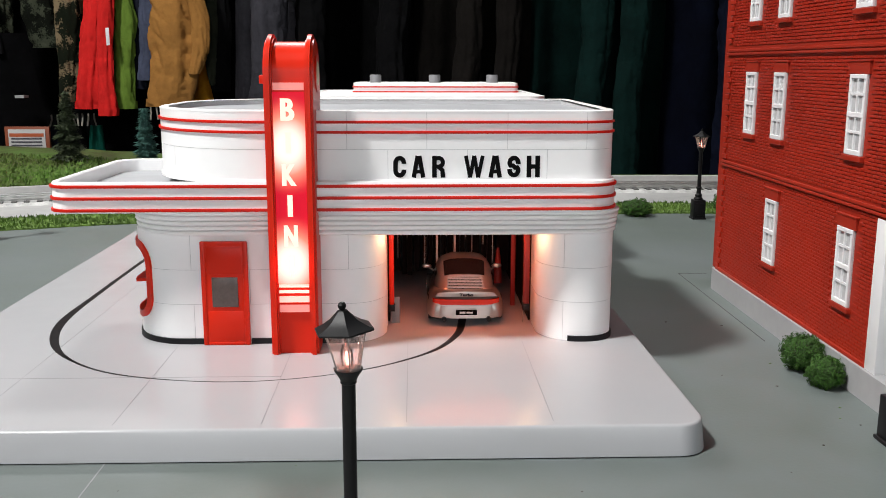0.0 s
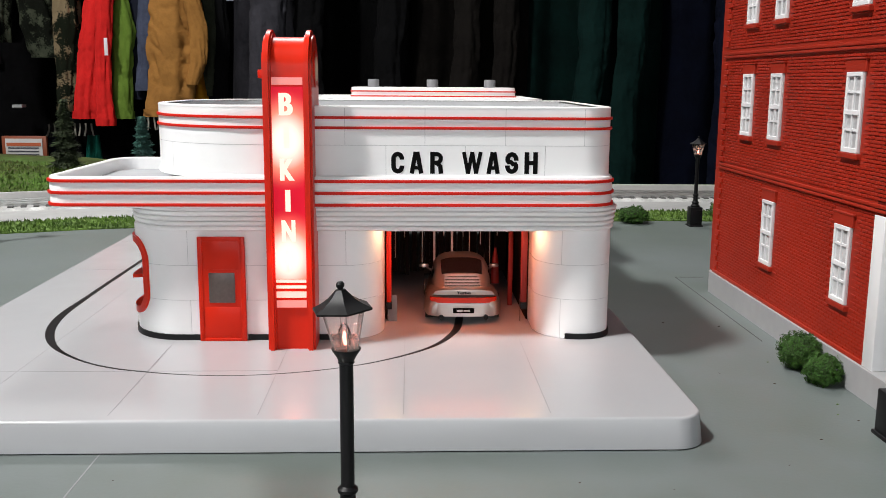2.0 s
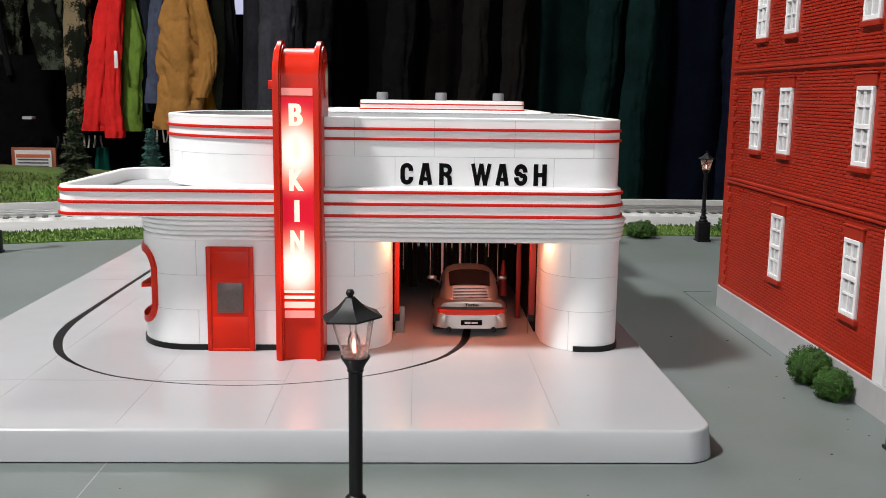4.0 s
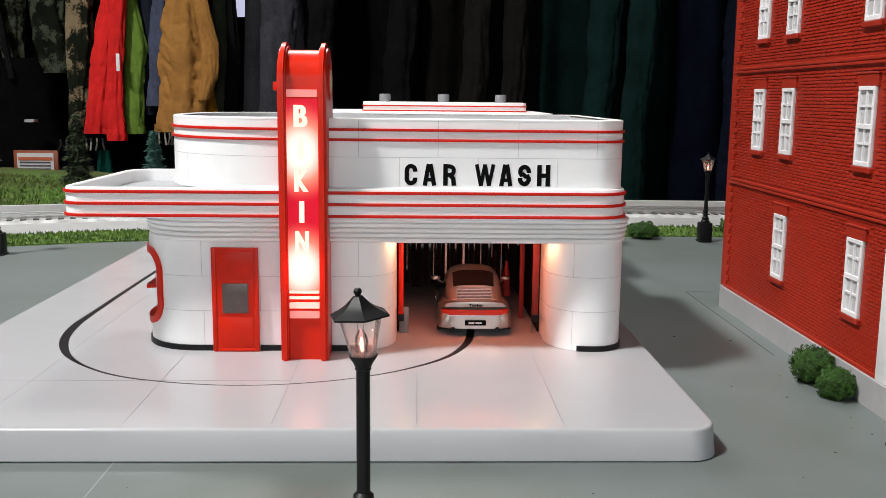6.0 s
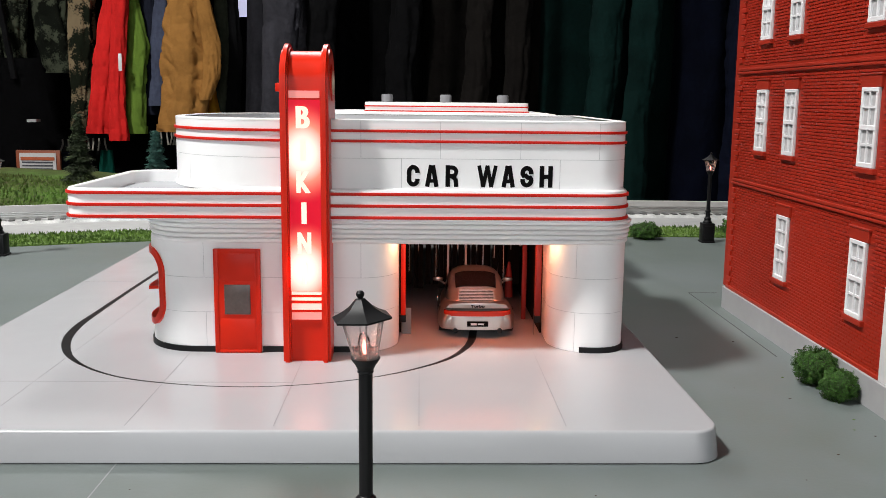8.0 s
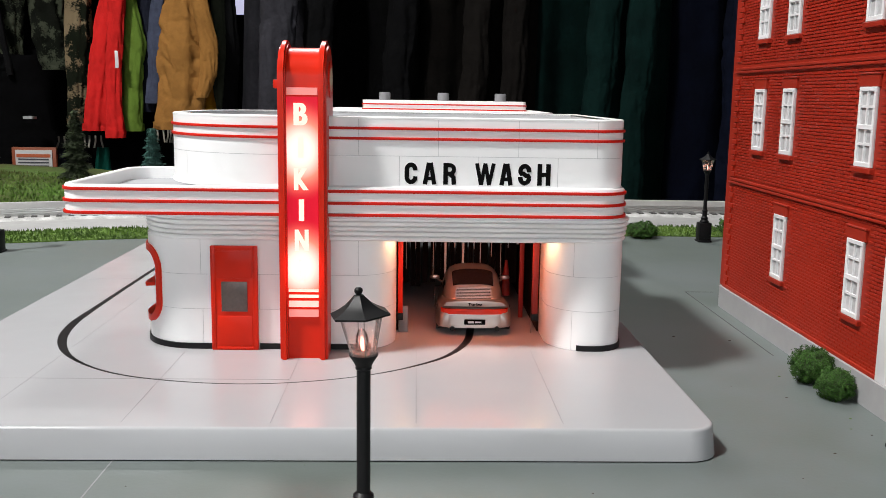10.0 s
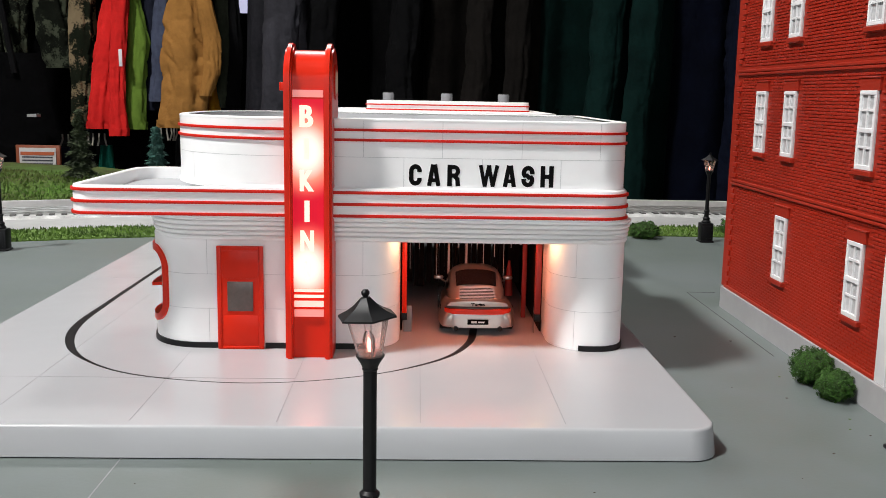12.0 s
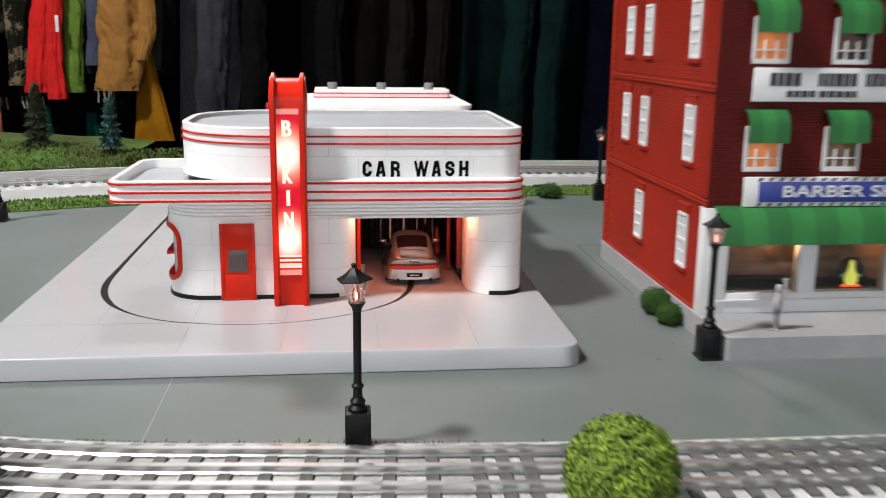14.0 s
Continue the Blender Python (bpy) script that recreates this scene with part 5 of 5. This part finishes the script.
def near_verge():
    i = random.randrange(len(near_edge) - 1)
    p = Vector(near_edge[i]).lerp(Vector(near_edge[i + 1]), random.random())
    return p.x, p.y + abs(random.gauss(0, 0.09)), 0.0


tufts("track_grass", "thin green flock along the near track", near_verge, 9000, GRASS, 32, 0.06)


def hill_z(x, y):
    r = max(0.0, 1 - ((x + 27) / 14) ** 2) * max(0.0, min(1.0, (y - 40.6 - 0.14 * (x + 26)) / 6))
    return 0.62 * r ** 0.8 + 0.12 * noise.noise(Vector((x * 0.5, y * 0.5, 3))) * (r > 0)


bm = B()
grid = {}
for i in range(45):
    for j in range(26):
        x, y = -43 + i * 0.9, 39.6 + j * 0.6
        grid[i, j] = bm.verts.new((x, y, hill_z(x, y) + 0.02))
for i in range(44):
    for j in range(25):
        bm.faces.new((grid[i, j], grid[i + 1, j], grid[i + 1, j + 1], grid[i, j + 1]))
bmesh.ops.solidify(bm, geom=bm.faces[:], thickness=0.05)
solid("grass_hill", bm, MOSS, "mossy green model hill with brown patches", "hill", (-22, 46, 0), kind="stuff", smooth=80)
solid("far_verge", plate(B(), [(-3, 41.9), (34, 40.6), (34, 42.1), (-3, 42.9)], 0, 0.3), GRASS, "green flock grass behind the far track", "grass", (14, 48, 0), kind="stuff")


def on_hill():
    x, y = random.uniform(-40, -8), random.uniform(40, 50)
    return x, y, hill_z(x, y) + 0.02


tufts("hill_grass", "short moss blades over the hill", on_hill, 12000, MOSS, 33, 0.14)

# ---- clothes hanging behind the layout ----
def cloth_mat(name, colour, alter=None, vary=0.25, size=3.0):
    return mat(name, colour, 0.9, vary=vary, size=size, bump=0.42, bump_size=0.45, spec=0.1, alter=alter, bump_dist=1.2)


BLACKCLOTH = cloth_mat("black_cloth", (0.0035, 0.0035, 0.004))
CHARCOAL = cloth_mat("charcoal_cloth", (0.040, 0.039, 0.047))
BROWNBLACK = cloth_mat("brown_black_cloth", (0.009, 0.0075, 0.0065))
DKGREEN = cloth_mat("dark_green_cloth", (0.003, 0.016, 0.014))
NAVY = cloth_mat("navy_cloth", (0.004, 0.006, 0.016))
CAMO = cloth_mat("camouflage_cloth", (0.16, 0.12, 0.07), alter=(0.006, 0.008, 0.004), size=1.3)
DKCAMO = cloth_mat("dark_camouflage_cloth", (0.035, 0.04, 0.026), alter=(0.004, 0.005, 0.003), size=1.1)
OLIVE = cloth_mat("olive_cloth", (0.04, 0.045, 0.03))
REDCLOTH = cloth_mat("red_cloth", (0.62, 0.02, 0.018), vary=0.12)
GREENCLOTH = cloth_mat("leaf_green_cloth", (0.12, 0.20, 0.03), vary=0.12)
SLATE = cloth_mat("slate_cloth", (0.06, 0.07, 0.11))
TAN = cloth_mat("tan_cloth", (0.34, 0.16, 0.042), vary=0.15)
TEAL = cloth_mat("teal_cloth", (0.01, 0.13, 0.095))
DENIM = cloth_mat("denim_cloth", (0.03, 0.035, 0.075))
for camo in (CAMO, DKCAMO):
    stops = [n for n in camo.node_tree.nodes if n.type == "VALTORGB"][0].color_ramp.elements
    stops[0].position, stops[1].position = 0.68, 0.76
GOLD = cloth_mat("gold_cloth", (0.62, 0.27, 0.015), vary=0.12)
PALE = cloth_mat("pale_lining", (0.28, 0.26, 0.22))


def drape(name, label, x0, x1, z0, z1, y, material, folds, depth, seed, taper=0.0, group="hanging clothes", category="garment", parent=None):
    """A hanging cloth with vertical folds that open towards its hem."""
    random.seed(seed)
    ph = [random.uniform(0, 6.28) for _ in range(4)]
    bm = B()
    nx, nz = int(30 + folds * 14), 26
    g = {}
    for i in range(nx + 1):
        for j in range(nz + 1):
            u, w = i / nx, j / nz
            c = (x0 + x1) / 2
            half = (x1 - x0) / 2 * (1 - taper * w)
            x = c + (2 * u - 1) * half + 0.25 * math.sin(w * 3 + ph[3])
            amp = depth * (0.55 + 0.45 * (1 - w))
            f = 3.0 * noise.noise(Vector((u * folds * 1.6 + 0.35 * w, w * 0.7, seed * 3.1))) + 0.55 * noise.noise(Vector((u * folds * 3.6 - 0.8 * w, w * 1.1, seed * 1.7)))
            edge = (2 * u - 1) ** 8
            g[i, j] = bm.verts.new((x, y + amp * f + depth * 1.5 * edge + 0.3 * noise.noise(Vector((x * 0.4, w * 3, seed))), z0 + (z1 - z0) * w + 0.15 * math.sin(u * 9 + ph[2]) * (1 - w)))
    for i in range(nx):
        for j in range(nz):
            bm.faces.new((g[i, j], g[i + 1, j], g[i + 1, j + 1], g[i, j + 1]))
    bmesh.ops.solidify(bm, geom=bm.faces[:], thickness=0.12)
    if parent:
        return part(name, bm, material, parent, smooth=80)
    return solid(name, bm, material, label, category, ((x0 + x1) / 2, y, z1), group=group, smooth=80)


def sleeve(bm, pts, radii, seed, seg=48):
    """A jacket sleeve: a wrinkled tube that hangs."""
    random.seed(seed)
    rings = []
    n = 110
    pv = [Vector(p) for p in pts]
    for k in range(n + 1):
        u = k / n * (len(pv) - 1)
        i = min(int(u), len(pv) - 2)
        t = u - i
        p = pv[i].lerp(pv[i + 1], t)
        p = p + Vector((radii[0] * 0.28 * noise.noise(Vector((seed * 2.3, p.z * 0.22, 0))), 0, 0))
        r = radii[i] * (1 - t) + radii[i + 1] * t
        ring = []
        for j in range(seg):
            a = 2 * math.pi * j / seg
            d = Vector((math.cos(a), 0.62 * math.sin(a), 0))
            wr = 1 + 0.24 * noise.noise(Vector((math.cos(a) * 2.2, math.sin(a) * 2.2 + seed, p.z * 0.14))) + 0.10 * noise.noise(Vector((math.cos(a) * 3 + p.z * 0.5, math.sin(a) * 3 + seed, p.z * 0.6)))
            fold = noise.noise(Vector((math.cos(a) * 1.5 + 0.35 * p.z, math.sin(a) * 1.5 + seed * 1.3, p.z * 0.42)))
            wr -= 0.13 * max(0.0, 1 - abs(fold) * 6)
            ring.append(bm.verts.new(p + d * r * wr))
        rings.append(ring)
    for a, b in zip(rings, rings[1:]):
        for j in range(seg):
            bm.faces.new((a[j], a[(j + 1) % seg], b[(j + 1) % seg], b[j]))
    bm.faces.new(rings[0][::-1])
    bm.faces.new(rings[-1])
    return bm


def jacket(label, y, material, arms, seed):
    """A jacket seen from its side on a rack: its sleeves or panels as (x, z, radius) runs from the shoulder down, the rest of the body behind."""
    o = thing("jacket", label, "jacket", (arms[0][0][0], y, 21.5), "hanging clothes")
    for k, run in enumerate(arms):
        run = [(run[0][0], 21.0, run[0][2])] + list(run)
        yy = y - 0.7 * k
        part("sleeve" if k == 0 or len(run) > 3 else "panel", sleeve(B(), [(x, yy, z) for x, z, r in run], [r for x, z, r in run], seed + k), material, o, smooth=80)
        x, z, r = run[-1]
        cuff = B()
        sleeve(cuff, [(x, yy, z + 0.55), (x, yy, z - 0.05)], [r * 1.04, r * 1.0], seed + k)
        part("cuff", cuff, material, o, smooth=80)
    top = arms[0][0]
    part("back_panel", sleeve(B(), [(top[0] - 0.2, y + 1.5, 21), (top[0] - 0.1, y + 1.6, 12), (arms[0][-1][0], y + 1.6, arms[0][-1][1] + 1.0)], [top[2] * 0.9] * 3, seed + 70), material, o, smooth=80)
    return o


Y = 75
part_r = thing("garment_rack", "dark metal garment rack behind the layout", "clothes rack", (0, Y + 3, -28))
part("rack_bar", tube(B(), [(-60, Y + 1.4, 21.5), (50, Y + 1.4, 21.5)], 0.4, 10), BLACK, part_r)
for x in (-58, -10, 48):
    part("rack_post", tube(B(), [(x, Y + 3, -28), (x, Y + 3, 21.5)], 0.5, 10), BLACK, part_r)
NIGHT = cloth_mat("night_blue_cloth", (0.012, 0.014, 0.024))
jacket("bright red jacket hanging on the rack", Y - 0.6, REDCLOTH, [[(-24.0, 12.3, 0.62), (-24.65, 7.4, 0.85), (-25.2, 4.2, 0.82), (-25.5, 1.9, 0.92)], [(-23.15, 12.3, 0.68), (-23.5, 7.4, 0.62), (-23.7, 4.0, 0.62), (-23.65, 1.4, 0.78)]], 1)
jacket("leaf green jacket hanging on the rack", Y - 0.2, GREENCLOTH, [[(-22.5, 12.3, 0.42), (-22.15, 8.6, 0.82), (-22.6, 5.0, 0.74), (-22.75, 3.2, 0.84), (-22.75, 1.9, 0.86)]], 3)
jacket("night blue jacket hanging on the rack", Y + 0.6, NIGHT, [[(-21.5, 12.3, 0.55), (-21.55, 8, 0.6), (-21.6, 3.4, 0.55)]], 5)
jacket("slate blue jacket hanging on the rack", Y, SLATE, [[(-20.25, 12.3, 0.6), (-20.55, 8, 0.85), (-20.85, 4.1, 0.74)]], 7)
jacket("tan canvas jacket hanging on the rack", Y - 0.8, TAN, [[(-18.35, 12.3, 1.3), (-18.1, 8.5, 1.75), (-18.5, 5, 1.75), (-19.0, 2.1, 1.7)], [(-16.9, 12.3, 0.65), (-16.2, 8.8, 0.7), (-16.3, 6.2, 0.65), (-16.8, 4.6, 0.5)]], 9)
jacket("olive grey jacket hanging on the rack", Y + 0.8, OLIVE, [[(-15.9, 12.3, 0.5), (-15.8, 8, 0.5), (-16.1, 3.7, 0.45)]], 13)
jacket("black jacket hanging on the rack", Y + 1.2, BLACKCLOTH, [[(-15.25, 12.3, 0.5), (-15.1, 8, 0.7), (-15.3, 3.2, 0.7)]], 15)
jacket("brown camouflage jacket hanging on the rack", Y - 0.2, CAMO, [[(-26.6, 12.3, 0.9), (-26.7, 8, 0.95), (-26.9, 4.5, 0.7), (-27.2, 2.4, 0.6)]], 17)
jacket("dark camouflage jacket hanging on the rack", Y + 0.4, DKCAMO, [[(-29.2, 12.3, 1.4), (-29.1, 9, 1.5), (-28.6, 6.6, 1.2)], [(-31.6, 12.3, 1.0), (-31.8, 9.4, 1.0), (-31.6, 7.6, 0.8)]], 19)
jacket("dark camouflage jacket hanging on the rack", Y + 0.8, DKCAMO, [[(-34.6, 12.3, 1.3), (-34.8, 9, 1.4), (-34.6, 6.2, 1.2)]], 23)
tag = thing("price_tag", "small pale label on the red sleeve", "label", (-23.1, 73, 8))
part("card", box(B(), -23.2, -22.93, 72.9, 72.95, 6.7, 8.0, 0.02), SHOPWHITE, tag)
bag = thing("black_bag", "large black hanging bag with a small white mark", "bag", (-34, Y - 2.5, 6), "hanging clothes")
drape("bag_body", "", -40, -28.0, -4, 7.6, Y - 2.5, BLACKCLOTH, 0.9, 0.4, 41, 0.25, parent=bag)
part("strap", tube(B(), [(-37, Y - 2.4, 6), (-34.5, Y - 1.5, 14), (-33.5, Y + 1.0, 21.5), (-32.5, Y - 1.5, 14), (-31, Y - 2.4, 6)], 0.25, 8), BLACKCLOTH, bag)
part("mark", box(B(), -29.6, -28.9, Y - 4.0, Y - 3.2, 2.8, 3.0), CONCRETE, bag, "small white mark")
# Framed notice on the far edge of the table
notice = thing("framed_notice", "small orange-framed notice with plain text bars", "notice", (-29.2, 71.7, -1.25))
part("frame", box(B(), -30.85, -27.5, 71.6, 71.9, -1.25, 0.65, 0.05), mat("orange_frame", (0.24, 0.06, 0.022), 0.5), notice)
part("sheet", box(B(), -30.55, -27.8, 71.52, 71.62, -1.0, 0.45), STONE, notice)
part("band", box(B(), -30.45, -27.9, 71.48, 71.53, -0.1, 0.15), mat("orange_band", (0.4, 0.09, 0.03), 0.5), notice)
for z in (-0.3, -0.55, -0.8):
    part("text_bar", box(B(), -30.35, -28.05, 71.48, 71.53, z, z + 0.1), SIGNGREY, notice)
# Long dark garments behind the car wash
def coat(label, x0, x1, y, material, folds, depth, seed, taper=0.0, arm=None):
    """A long coat on the rack: a folded body, and a sleeve where one hangs in front."""
    o = thing("long_coat", label, "coat", ((x0 + x1) / 2, y, 22), "hanging clothes")
    drape("body", "", x0, x1, -14, 22, y, material, folds, depth, seed, taper, parent=o)
    ax = x0 + (x1 - x0) * (arm or 0.7)
    w = (x1 - x0) * 0.17
    part("sleeve", sleeve(B(), [(ax, y - depth, 21), (ax + 0.3, y - depth * 1.9, 12), (ax - 0.2, y - depth * 2.0, 3), (ax - 0.4, y - depth * 1.7, -6)], [w, w * 1.1, w, w * 0.9], seed), material, o, smooth=80)


coat("charcoal grey long coat with deep folds", -14.9, -8.0, Y - 1.5, CHARCOAL, 1.1, 1.7, 51, 0.22, 0.62)
coat("black long coat on the rack", -9.4, -3.4, Y - 0.6, BLACKCLOTH, 1.4, 1.4, 52, 0.1, 0.3)
coat("black long coat on the rack", -4.6, 1.6, Y, BLACKCLOTH, 1.4, 1.2, 53, 0.0, 0.5)
coat("brown black long coat on the rack", 0.4, 5.8, Y - 0.4, BROWNBLACK, 1.5, 1.2, 54)
coat("brown black long coat on the rack", 5.0, 10.4, Y, BROWNBLACK, 1.3, 1.2, 55, 0.0, 0.4)
coat("dark green long coat on the rack", 9.4, 15.8, Y - 0.6, DKGREEN, 1.6, 1.3, 56)
coat("dark green long coat on the rack", 14.6, 21.0, Y - 0.2, DKGREEN, 1.2, 1.4, 57, 0.0, 0.35)
coat("navy long coat on the rack", 19.8, 27.2, Y, NAVY, 1.2, 1.2, 58)
coat("navy long coat on the rack", 26, 36, Y, NAVY, 1.4, 1.2, 59)
drape("gold_bag", "golden yellow cloth bag hanging under the coats", -18.6, -14.8, -3.4, 6.0, Y + 0.2, GOLD, 0.8, 0.5, 61, 0.75, category="bag")
# Lower row of clothes
for i, (a, b, m_, lab, zt) in enumerate(((-36, -31.5, DENIM, "dark denim", -1.2), (-32, -28.6, DENIM, "dark denim", -0.3), (-28.9, -26.4, BLACKCLOTH, "black", 0.2), (-27.3, -24.4, TEAL, "dark teal", -0.1), (-23.2, -20.6, TEAL, "dark teal", -0.5), (-20.9, -17.4, BLACKCLOTH, "black", 0.6))):
    drape("trousers", lab + " trousers on a low rack", a, b, -9, zt + 0.5, Y + 2 + 0.3 * (i % 2), m_, 1.6, 0.4, 70 + i, 0.7 if m_ is TEAL else 0.2)
for a, b, z in ((-31.5, -28.2, 0.8), (-21.0, -19.6, 1.4), (-27.2, -25.2, 0.9)):
    random.seed(int(a * 10))
    o = thing("hanger_row", "row of pale plastic hangers on the low rack", "hangers", (a, Y + 1, z))
    x = a
    while x < b:
        part("hanger", tube(B(), [(x, Y + 1, z + 0.5), (x + 0.08, Y + 0.8, z + 0.1), (x + random.uniform(-0.1, 0.3), Y + 0.6, z - 0.45)], 0.07, 6), PALE, o)
        x += random.uniform(0.2, 0.6)
drape("back_cloth", "black cloth hung behind the racks", -62, 60, -27, 40, Y + 6, BLACKCLOTH, 14, 0.6, 90, category="curtain", group="")
far_light = thing("far_window", "pale lit patch far behind the clothes", "window", (-17, 80, 12))
part("pane", box(B(), -15.9, -15.3, Y + 3.4, Y + 3.5, 3.2, 4.4), glow("blue_far_light", (0.25, 0.4, 0.7), 0.45), far_light)
part("pane", box(B(), -15.0, -13.3, Y + 3.4, Y + 3.5, 11.3, 15), glow("pale_far_light", (0.62, 0.62, 0.85), 0.8), far_light)
